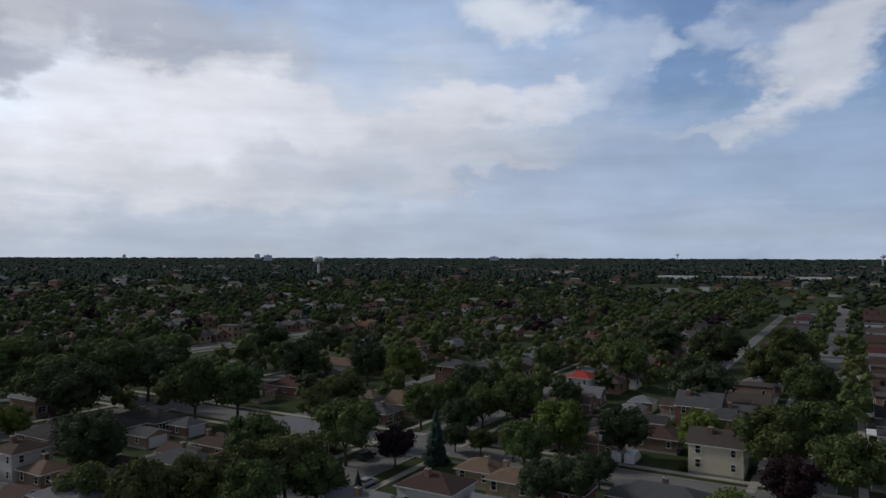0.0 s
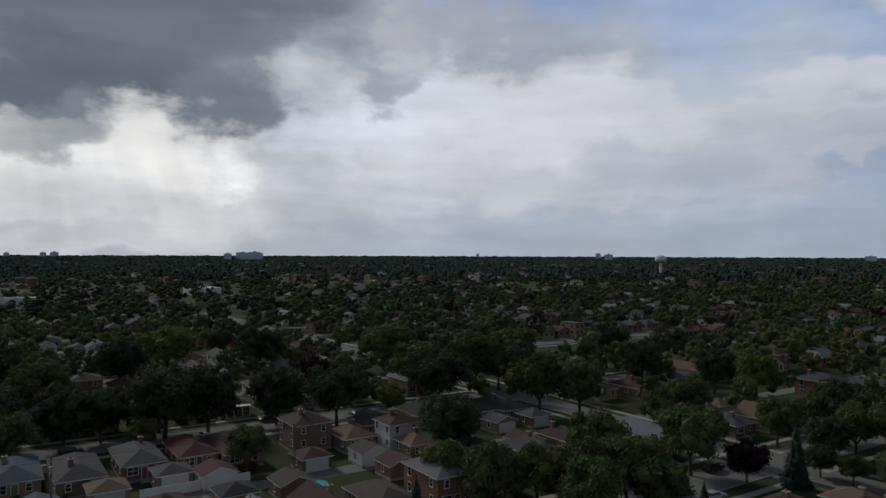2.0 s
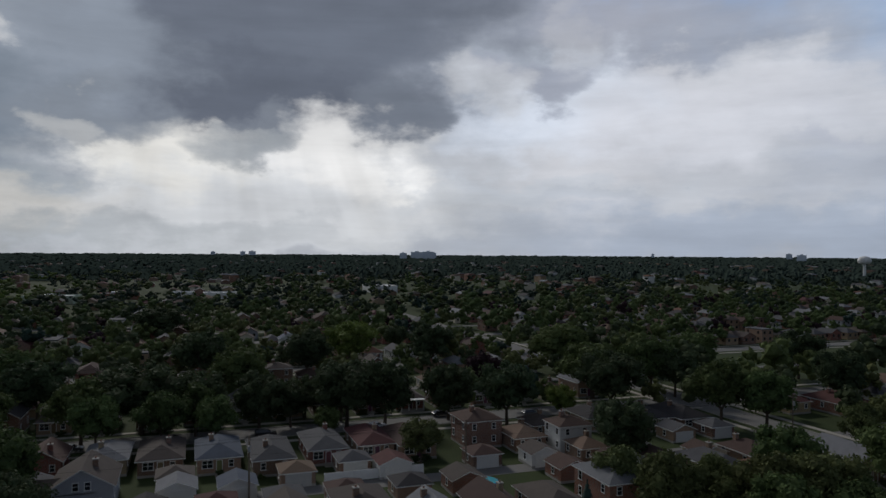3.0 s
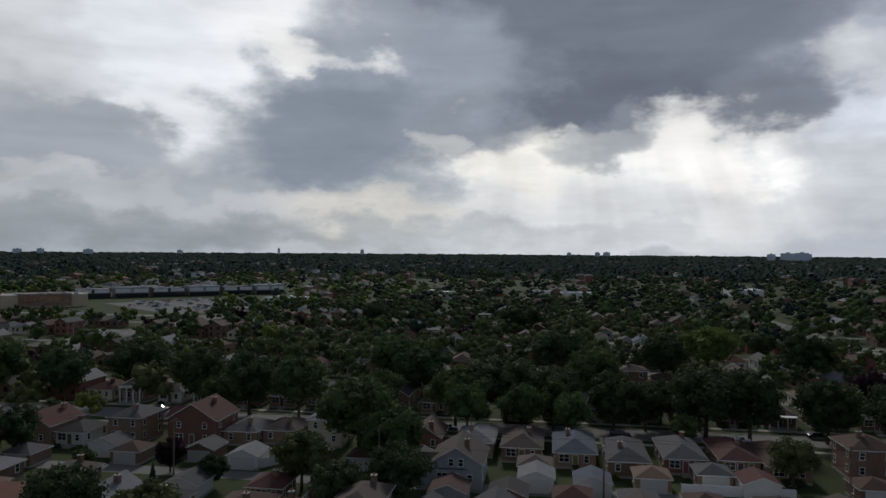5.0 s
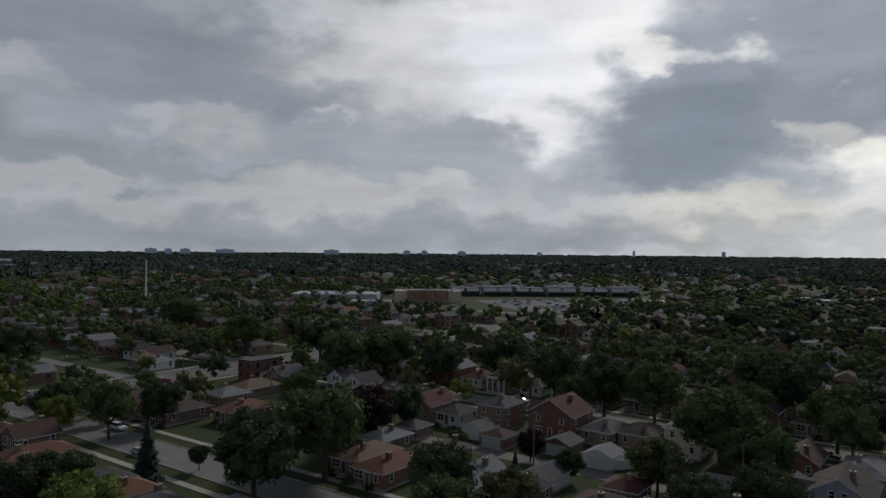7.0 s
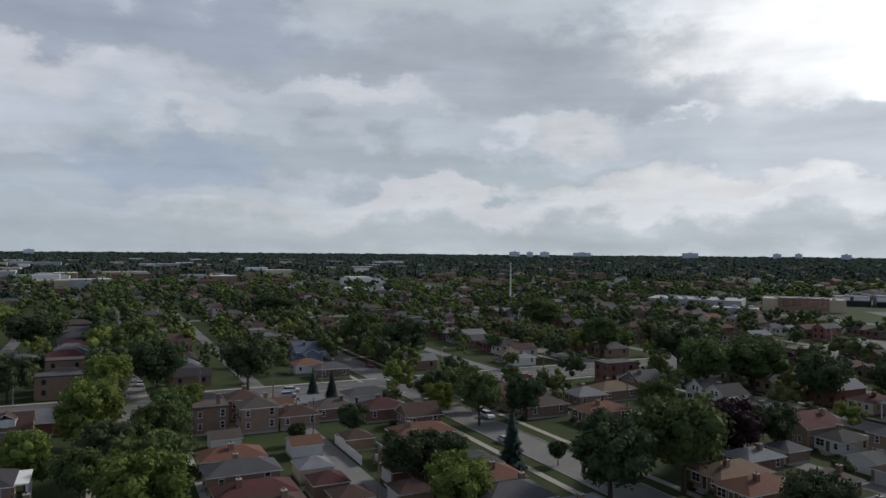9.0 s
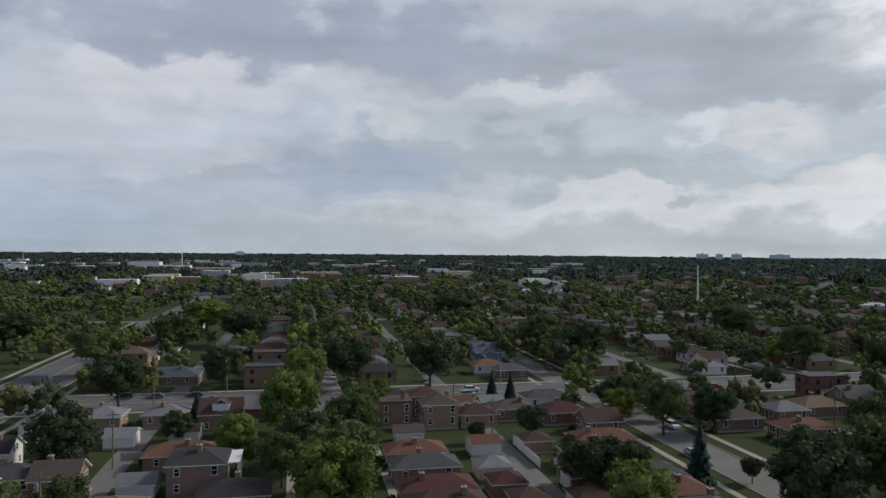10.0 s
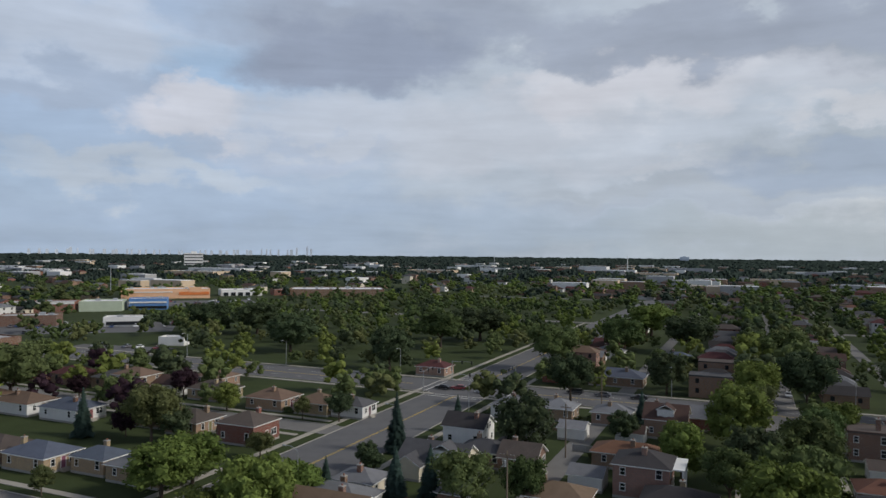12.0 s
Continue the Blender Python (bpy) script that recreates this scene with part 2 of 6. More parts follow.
# the sun behind the clouds
sun = new("sun", bpy.data.lights.new("sun", "SUN"))
sun.data.energy, sun.data.angle, sun.data.color = 1.9, radians(10), (1.0, 0.95, 0.88)
sun.matrix_world = look((0, 0, 0), (math.sin(radians(SUN_AZ)) * math.cos(radians(SUN_EL)), -math.cos(radians(SUN_AZ)) * math.cos(radians(SUN_EL)), -math.sin(radians(SUN_EL))))

# ---- materials ----
def material(name, colour, rough=0.85, scale=1.0, vary=0.25, spread=0.0, bump=0.0, metal=0.0, spec=0.35, hue=0.0, island=0.0, brick=None, fine=12.0, through_leaf=0.0, streak=0.0):
    """A surface: base colour broken by stains of the given size in metres, a fine grain, a spread between objects and between pieces."""
    m = bpy.data.materials.new(name)
    m.use_nodes = True
    S.tree = t = m.node_tree
    b = t.nodes["Principled BSDF"]
    b.inputs["Roughness"].default_value, b.inputs["Metallic"].default_value = rough, metal
    b.inputs["Specular IOR Level"].default_value = spec
    geo = t.nodes.new("ShaderNodeNewGeometry")
    info = t.nodes.new("ShaderNodeObjectInfo")
    pos = S(geo.outputs["Position"])
    stain = fbm(pos, 1.0 / scale, 5.0, 0.6)
    grain = fbm(pos, fine, 3.0, 0.6)
    k = (stain - 0.5) * (vary * 2.0) + (grain - 0.5) * (vary * 1.0) + 1.0
    if spread:
        k = k * ((S(info.outputs["Random"]) - 0.5) * (2 * spread) + 1.0)
    if island:
        k = k * ((S(geo.outputs["Random Per Island"]) - 0.5) * (2 * island) + 1.0)
    hsv = t.nodes.new("ShaderNodeHueSaturation")
    if brick:
        tex = t.nodes.new("ShaderNodeTexBrick")
        co = t.nodes.new("ShaderNodeTexCoord")
        sx = t.nodes.new("ShaderNodeSeparateXYZ")
        t.links.new(co.outputs["Object"], sx.inputs[0])
        t.links.new(join(S(sx.outputs[0]) + S(sx.outputs[1]), S(sx.outputs[2]), 0.0).s, tex.inputs["Vector"])
        for i, c in (("Color1", colour), ("Color2", tuple(0.72 * v for v in colour)), ("Mortar", brick)):
            tex.inputs[i].default_value = (*c, 1)
        tex.inputs["Scale"].default_value, tex.inputs["Mortar Size"].default_value = 1.0, 0.012
        tex.inputs["Brick Width"].default_value, tex.inputs["Row Height"].default_value = 0.22, 0.075
        t.links.new(tex.outputs["Color"], hsv.inputs["Color"])
    else:
        hsv.inputs["Color"].default_value = (*colour, 1)
    t.links.new(k.s, hsv.inputs["Value"])
    if hue:
        t.links.new(((S(info.outputs["Random"]) * 7.31).op("FRACT") * hue + (0.5 - hue / 2)).s, hsv.inputs["Hue"])
    t.links.new(hsv.outputs[0], b.inputs["Base Color"])
    if bump:
        n = t.nodes.new("ShaderNodeBump")
        n.inputs["Strength"].default_value, n.inputs["Distance"].default_value = bump, 0.03
        t.links.new(grain.s, n.inputs["Height"])
        t.links.new(n.outputs[0], b.inputs["Normal"])
    if through_leaf:
        tr = t.nodes.new("ShaderNodeBsdfTranslucent")
        t.links.new(hsv.outputs[0], tr.inputs[0])
        mix = t.nodes.new("ShaderNodeMixShader")
        mix.inputs[0].default_value = through_leaf
        t.links.new(b.outputs[0], mix.inputs[1])
        t.links.new(tr.outputs[0], mix.inputs[2])
        t.links.new(mix.outputs[0], t.nodes["Material Output"].inputs[0])
    return m


GRASS = material("grass", (0.044, 0.060, 0.022), 0.95, 9.0, 0.40, bump=0.4, spec=0.15, fine=2.2)
ROAD = material("asphalt", (0.135, 0.135, 0.138), 0.9, 6.0, 0.25, spec=0.25)
STREET = material("concrete_street", (0.185, 0.180, 0.172), 0.9, 5.0, 0.25, spec=0.25)
WALK = material("concrete_walk", (0.36, 0.335, 0.29), 0.9, 2.0, 0.22)
KERB = material("kerb_concrete", (0.33, 0.315, 0.285), 0.9, 2.0, 0.2)
PAINT = material("road_paint", (0.70, 0.69, 0.64), 0.7, 1.0, 0.25)
YELLOW = material("yellow_paint", (0.60, 0.42, 0.08), 0.7, 1.0, 0.25)
ROOFS = {k: material("shingles_" + k, c, 0.9, 1.6, 0.28, 0.16, 0.5, hue=0.02, fine=5.0) for k, c in {
    "brown": (0.070, 0.042, 0.034), "terracotta": (0.150, 0.075, 0.048), "tan": (0.150, 0.104, 0.072), "grey": (0.080, 0.080, 0.086),
    "dark": (0.042, 0.039, 0.041), "maroon": (0.085, 0.031, 0.030), "blue": (0.085, 0.100, 0.135), "red": (0.34, 0.055, 0.034),
    "pale": (0.175, 0.180, 0.192), "taupe": (0.085, 0.069, 0.060)}.items()}
BRICKS = {k: material("brick_" + k, c, 0.9, 2.0, 0.25, 0.15, 0.3, hue=0.02, brick=(0.24, 0.20, 0.165)) for k, c in {
    "red": (0.27, 0.082, 0.050), "brown": (0.20, 0.098, 0.060), "tan": (0.33, 0.205, 0.122), "yellow": (0.46, 0.34, 0.19), "pink": (0.40, 0.23, 0.17)}.items()}
WALLS = dict(BRICKS, **{k: material("siding_" + k, c, 0.75, 1.2, 0.12, 0.08) for k, c in {
    "white": (0.64, 0.63, 0.60), "cream": (0.60, 0.54, 0.42), "grey": (0.33, 0.34, 0.36), "blue": (0.13, 0.18, 0.26), "stone": (0.42, 0.38, 0.31)}.items()})
TRIM = material("white_trim", (0.76, 0.76, 0.73), 0.6, 0.8, 0.10, 0.05)
GLASS = material("window_glass", (0.020, 0.023, 0.027), 0.08, 3.0, 0.3, 0.4, spec=0.6)
DOOR = material("painted_door", (0.16, 0.09, 0.06), 0.55, 0.8, 0.2, 0.5, hue=0.3)
GDOOR = material("garage_door_paint", (0.58, 0.57, 0.54), 0.6, 0.8, 0.12, 0.25)
WOOD = material("weathered_wood", (0.22, 0.15, 0.09), 0.85, 0.8, 0.35, 0.3)
POLE = material("pole_wood", (0.17, 0.135, 0.10), 0.9, 0.6, 0.35, 0.1)
STEEL = material("galvanised_steel", (0.42, 0.43, 0.44), 0.45, 0.6, 0.15, metal=0.7)
WIRE = material("cable", (0.03, 0.03, 0.03), 0.6, 0.5, 0.1)
RUBBER = material("rubber", (0.02, 0.02, 0.02), 0.8, 0.4, 0.2)
FLAT = material("flat_roof", (0.38, 0.38, 0.38), 0.9, 9.0, 0.30, 0.18)
FLATW = material("white_membrane_roof", (0.66, 0.66, 0.66), 0.8, 9.0, 0.20, 0.1)
BARK = material("bark", (0.085, 0.065, 0.048), 0.95, 0.5, 0.4, 0.2, 0.8)
# far: bluer than the other leaves, distance haze put into its colour
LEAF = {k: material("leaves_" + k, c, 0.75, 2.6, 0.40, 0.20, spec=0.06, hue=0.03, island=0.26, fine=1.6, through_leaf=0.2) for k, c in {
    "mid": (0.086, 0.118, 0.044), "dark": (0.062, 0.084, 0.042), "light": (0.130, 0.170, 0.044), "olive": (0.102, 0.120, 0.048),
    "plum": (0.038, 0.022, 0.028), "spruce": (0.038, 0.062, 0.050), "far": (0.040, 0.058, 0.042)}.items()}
# far tree tops: haze blue and the crowns' own shade put into the colour
HAZY_CANOPY = material("canopy", (0.040, 0.055, 0.046), 0.95, 60.0, 0.45, spec=0.0, fine=0.09)
CARS = {k: material("car_paint_" + k, c, 0.28, 0.8, 0.06, spec=0.6) for k, c in {
    "white": (0.72, 0.72, 0.72), "black": (0.018, 0.018, 0.02), "silver": (0.42, 0.43, 0.45), "blue": (0.03, 0.06, 0.16), "red": (0.26, 0.03, 0.03), "grey": (0.12, 0.12, 0.13)}.items()}
POOL = material("pool_water", (0.08, 0.42, 0.50), 0.12, 1.0, 0.15, spec=0.5)
PLASTIC = {k: material("plastic_" + k, c, 0.5, 0.6, 0.12) for k, c in {"blue": (0.05, 0.19, 0.45), "red": (0.42, 0.05, 0.04), "white": (0.74, 0.74, 0.72), "orange": (0.62, 0.20, 0.04)}.items()}


# ---- building blocks ----
class Shape:
    """Collects faces with their materials, and becomes one mesh."""

    def __init__(self):
        self.v, self.f, self.m, self.mats = [], [], [], []

    def slot(self, mat):
        if mat not in self.mats:
            self.mats.append(mat)
        return self.mats.index(mat)

    def face(self, pts, mat):
        n = len(self.v)
        self.v += [tuple(p) for p in pts]
        self.f.append(tuple(range(n, n + len(pts))))
        self.m.append(self.slot(mat))

    def solid(self, pts, faces, mat):
        n = len(self.v)
        self.v += [tuple(p) for p in pts]
        self.f += [tuple(n + i for i in f) for f in faces]
        self.m += [self.slot(mat)] * len(faces)

    def box(self, x0, y0, z0, x1, y1, z1, mat, taper=0.0):
        t = taper
        self.solid([(x0, y0, z0), (x1, y0, z0), (x1, y1, z0), (x0, y1, z0), (x0 + t, y0 + t, z1), (x1 - t, y0 + t, z1), (x1 - t, y1 - t, z1), (x0 + t, y1 - t, z1)],
                   [(3, 2, 1, 0), (4, 5, 6, 7), (0, 1, 5, 4), (1, 2, 6, 5), (2, 3, 7, 6), (3, 0, 4, 7)], mat)

    def tube(self, a, b, ra, rb, mat, n=8, caps=True):
        a, b = Vector(a), Vector(b)
        d = (b - a).normalized()
        u = d.orthogonal().normalized()
        w = d.cross(u)
        ring = [(u * math.cos(2 * math.pi * i / n) + w * math.sin(2 * math.pi * i / n)) for i in range(n)]
        pts = [a + r * ra for r in ring] + [b + r * rb for r in ring]
        faces = [(i, (i + 1) % n, n + (i + 1) % n, n + i) for i in range(n)]
        if caps:
            faces += [tuple(range(n - 1, -1, -1)), tuple(range(n, 2 * n))]
        self.solid(pts, faces, mat)

    def mesh(self, name):
        me = bpy.data.meshes.new(name)
        me.from_pydata(self.v, [], self.f)
        for m in self.mats:
            me.materials.append(m)
        me.polygons.foreach_set("material_index", self.m)
        me.update()
        return me


def part(name, shape, parent, label="", at=None):
    ob = new(name, shape.mesh(name) if isinstance(shape, Shape) else shape)
    ob.parent = parent
    if at is not None:
        ob.matrix_basis = at
    if label:
        ob["label"] = label
    return ob


def thing(name, m, label, category, group="", kind=""):
    return tagged_at(new(name), m, label, category, group, kind)


def tagged_at(ob, m, label, category, group, kind):
    ob.matrix_basis = m
    return tagged(ob, label, category, group, kind)


rng = random.Random(7)
TAKEN = []          # (x, y, half x, half y) of all that stands on the ground


def free(x, y, hx, hy):
    return all(abs(x - a) > hx + c or abs(y - b) > hy + d for a, b, c, d in TAKEN)


# ---- ground, streets and pavements ----
NS = [(-400, 4.2), (-322, 4.2), (-242, 4.4), (-161, 4.3), (-80, 4.5), (-7, 4.2), (76, 9.0)]
EW = [(-640, 4.4), (-420, 4.4), (-198, 9.6), (128, 4.4), (330, 4.4), (530, 4.4)]

g = Shape()
g.face([(-5000, -5000, 0), (5000, -5000, 0), (5000, 5000, 0), (-5000, 5000, 0)], GRASS)
ground = tagged(new("ground", g.mesh("ground")), "wide flat suburb ground of green and worn lawn grass", "ground", kind="structure")


def strip(name, x0, y0, x1, y1, z, mat, label, category, thick=0.3):
    s = Shape()
    s.box(x0, y0, z - thick, x1, y1, z, mat)
    return tagged(new(name, s.mesh(name)), label, category, kind="structure")


def cuts(lo, hi, holes):
    a = lo
    for c, h in sorted(holes):
        if c - h > a and c + h < hi:
            yield a, c - h
            a = c + h
    yield a, hi


YS, YN = -700, 700
XW, XE = -480, 420
for x, h in NS:
    wide = x == 76
    strip("road", x - h, YS, x + h, YN, 0.03, ROAD if wide else STREET, "grey asphalt avenue with painted lanes" if wide else "pale worn concrete residential street", "road")
    for y0, y1 in cuts(YS, YN, [(c, w) for c, w in EW]):
        for sgn in (-1, 1):
            if abs(x) > 300 or y0 > 300 or y1 < -300:
                continue
            k = x + sgn * (h + 0.1)
            strip("kerb", k - 0.1, y0, k + 0.1, y1, 0.15, KERB, "pale concrete kerb along the street", "kerb")
            p = x + sgn * (h + 4.1)
            strip("pavement", p - 0.75, y0 - 2, p + 0.75, y1 + 2, 0.10, WALK, "pale concrete pavement between lawn strips", "pavement")
for y, h in EW:
    big = y == -198
    strip("road", XW, y - h, XE, y + h, 0.04, ROAD if big else STREET, "wide grey asphalt arterial road with lane markings" if big else "pale worn concrete cross street", "road")
    for x0, x1 in cuts(XW, XE, [(c, w) for c, w in NS]):
        for sgn in (-1, 1):
            if abs(y) > 300 or x1 < -300:
                continue
            k = y + sgn * (h + 0.1)
            strip("kerb", x0, k - 0.1, x1, k + 0.1, 0.15, KERB, "pale concrete kerb along the street", "kerb")
            p = y + sgn * (h + (2.2 if big else 3.2))
            strip("pavement", x0 - 2, p - 0.8, x1 + 2, p + 0.8, 0.11, WALK, "pale concrete pavement between lawn strips", "pavement")
ALLEYS = [-362, -282, -201, -120, -41, 33]
for x in ALLEYS:
    for (y0, h0), (y1, h1) in zip(EW, EW[1:]):
        strip("alley", x - 2.3, y0 + h0 + 0.3, x + 2.3, y1 - h1 - 0.3, 0.025, STREET, "narrow worn concrete alley behind garages", "alley")
EAST = [(-138, 3.8), (-76, 3.8)]
for y, h in EAST:
    strip("road", 85.1, y - h, 420, y + h, 0.03, STREET, "pale worn concrete residential street", "road")
    for sgn in (-1, 1):
        strip("kerb", 87, y + sgn * (h + 0.1) - 0.1, 420, y + sgn * (h + 0.1) + 0.1, 0.15, KERB, "pale concrete kerb along the street", "kerb")
        strip("pavement", 91, y + sgn * (h + 3.2) - 0.75, 420, y + sgn * (h + 3.2) + 0.75, 0.10, WALK, "pale concrete pavement between lawn strips", "pavement")


def mark(x0, y0, x1, y1, mat, label):
    strip("road_marking", x0, y0, x1, y1, 0.046, mat, label, "road marking", 0.004)


# painted lines of the two main roads and their crossing
for x in range(-300, 400, 9):
    if abs(x - 76) > 27 and abs(x + 80) > 9:
        for y in (-202.8, -193.4):
            mark(x, y - 0.07, x + 3.2, y + 0.07, PAINT, "white dashed lane line")
for x0, x1 in ((-480, 57), (95, 420)):
    mark(x0, -198.25, x1, -198.12, YELLOW, "double yellow centre line")
    mark(x0, -197.88, x1, -197.75, YELLOW, "double yellow centre line")
for y0, y1 in ((-186, 120), (-420, -210)):
    mark(75.75, y0, 75.88, y1, YELLOW, "double yellow centre line")
    mark(76.12, y0, 76.25, y1, YELLOW, "double yellow centre line")
for a, b in ((-186.0, -183.6), (-212.6, -210.2)):
    for y in (a, b):
        mark(67.4, y - 0.15, 84.6, y + 0.15, PAINT, "white painted crosswalk line")
for a, b in ((62.5, 64.9), (87.1, 89.5)):
    for x in (a, b):
        mark(x - 0.15, -207.2, x + 0.15, -188.8, PAINT, "white painted crosswalk line")

# ---- houses ----
def window_meshes():
    made = {}
    for key, (w, h) in {"small": (0.95, 1.25), "wide": (1.9, 1.4), "tall": (1.05, 1.5)}.items():
        s, p = Shape(), Shape()
        t = 0.09
        s.box(-w / 2, -0.06, 0, -w / 2 + t, 0.02, h, TRIM)
        s.box(w / 2 - t, -0.06, 0, w / 2, 0.02, h, TRIM)
        s.box(-w / 2 + t, -0.06, h - t, w / 2 - t, 0.02, h, TRIM)
        s.box(-w / 2 - 0.06, -0.12, -0.09, w / 2 + 0.06, 0.02, 0, TRIM)
        s.box(-w / 2 + t, -0.045, h / 2 - 0.03, w / 2 - t, 0.0, h / 2 + 0.03, TRIM)
        if key == "wide":
            s.box(-0.04, -0.05, 0, 0.04, 0.0, h - t, TRIM)
        p.box(-w / 2 + t, -0.02, 0, w / 2 - t, 0.015, h - t, GLASS)
        made[key] = (s.mesh("window"), p.mesh("pane"))
        s.box(-w / 2 + t, -0.02, 0, w / 2 - t, 0.015, h - t, GLASS)
        made[key + "_far"] = (s.mesh("window"), None)
    d = Shape()
    d.box(-0.46, -0.05, 0, 0.46, 0.02, 2.05, DOOR)
    d.box(-0.56, -0.07, 0, -0.46, 0.02, 2.12, TRIM)
    d.box(0.46, -0.07, 0, 0.56, 0.02, 2.12, TRIM)
    d.box(-0.46, -0.07, 2.05, 0.46, 0.02, 2.14, TRIM)
    made["door"] = d.mesh("door")
    st = Shape()
    for i in range(3):
        st.box(-0.8, -1.2 + 0.3 * i, 0, 0.8, 0, 0.18 * (i + 1), WALK)
    made["steps"] = st.mesh("steps")
    return made


WIN = window_meshes()


def roof_shape(w, d, z, rise, kind, mat, wall, over=0.45):
    """A hip, gable or flat roof over a w by d box, the ridge along x; gable ends get their wall."""
    s = Shape()
    W, D, t = w / 2 + over, d / 2 + over, 0.16
    if kind == "flat":
        s.box(-w / 2 - 0.12, -d / 2 - 0.12, z, w / 2 + 0.12, d / 2 + 0.12, z + 0.35, mat)
        s.box(-w / 2 - 0.2, -d / 2 - 0.2, z + 0.35, w / 2 + 0.2, d / 2 + 0.2, z + 0.45, ROOFS["brown"])
        s.box(-w / 2 + 0.15, -d / 2 + 0.15, z + 0.455, w / 2 - 0.15, d / 2 - 0.15, z + 0.46, mat)
        return s
    zl = z - rise * over / (d / 2)
    r = max(W - D, 0.3) if kind == "hip" else W
    base = [(-W, -D, zl), (W, -D, zl), (W, D, zl), (-W, D, zl)]
    top = [(x, y, zz + t) for x, y, zz in base] + [(-r, 0, z + rise + t), (r, 0, z + rise + t)]
    s.solid(top, [(0, 1, 5, 4), (2, 3, 4, 5)] + ([(1, 2, 5), (3, 0, 4)] if kind == "hip" else []), mat)
    for i in range(4):
        if kind == "gable" and i in (1, 3):
            continue
        j = (i + 1) % 4
        s.face([base[i], base[j], top[j], top[i]], TRIM)
    if kind == "hip":
        s.face(base[::-1], TRIM)
    else:
        for sx in (-1, 1):
            for sy in (-1, 1):
                a, b = (sx * W, sy * D, zl), (sx * W, 0, z + rise)
                s.face([a, b, (b[0], b[1], b[2] + t), (a[0], a[1], a[2] + t)], TRIM)
        s.face([(-W, -D, zl), (-W, 0, z + rise), (W, 0, z + rise), (W, -D, zl)], TRIM)
        s.face([(-W, D, zl), (W, D, zl), (W, 0, z + rise), (-W, 0, z + rise)], TRIM)
    return s


def wall_shape(w, d, z, rise, kind, mat):
    s = Shape()
    s.box(-w / 2 - 0.04, -d / 2 - 0.04, -0.3, w / 2 + 0.04, d / 2 + 0.04, 0.45, KERB)
    s.box(-w / 2, -d / 2, 0.45, w / 2, d / 2, z, mat)
    if kind == "gable":
        for sx in (-1, 1):
            x = sx * (w / 2 - 0.001)
            s.solid([(x, -d / 2, z), (x, d / 2, z), (x, 0, z + rise), (x - sx * 0.2, -d / 2, z), (x - sx * 0.2, d / 2, z), (x - sx * 0.2, 0, z + rise)],
                    [(0, 1, 2), (5, 4, 3), (0, 2, 5, 3), (1, 4, 5, 2)], mat)
    return s


ROOF_WORD = {"brown": "brown", "terracotta": "terracotta-coloured", "tan": "tan", "grey": "grey", "dark": "almost black", "maroon": "maroon", "blue": "slate blue", "red": "bright red", "pale": "pale grey", "taupe": "taupe"}
WALL_WORD = {k: k + (" brick" if k in BRICKS else " siding") for k in WALLS}


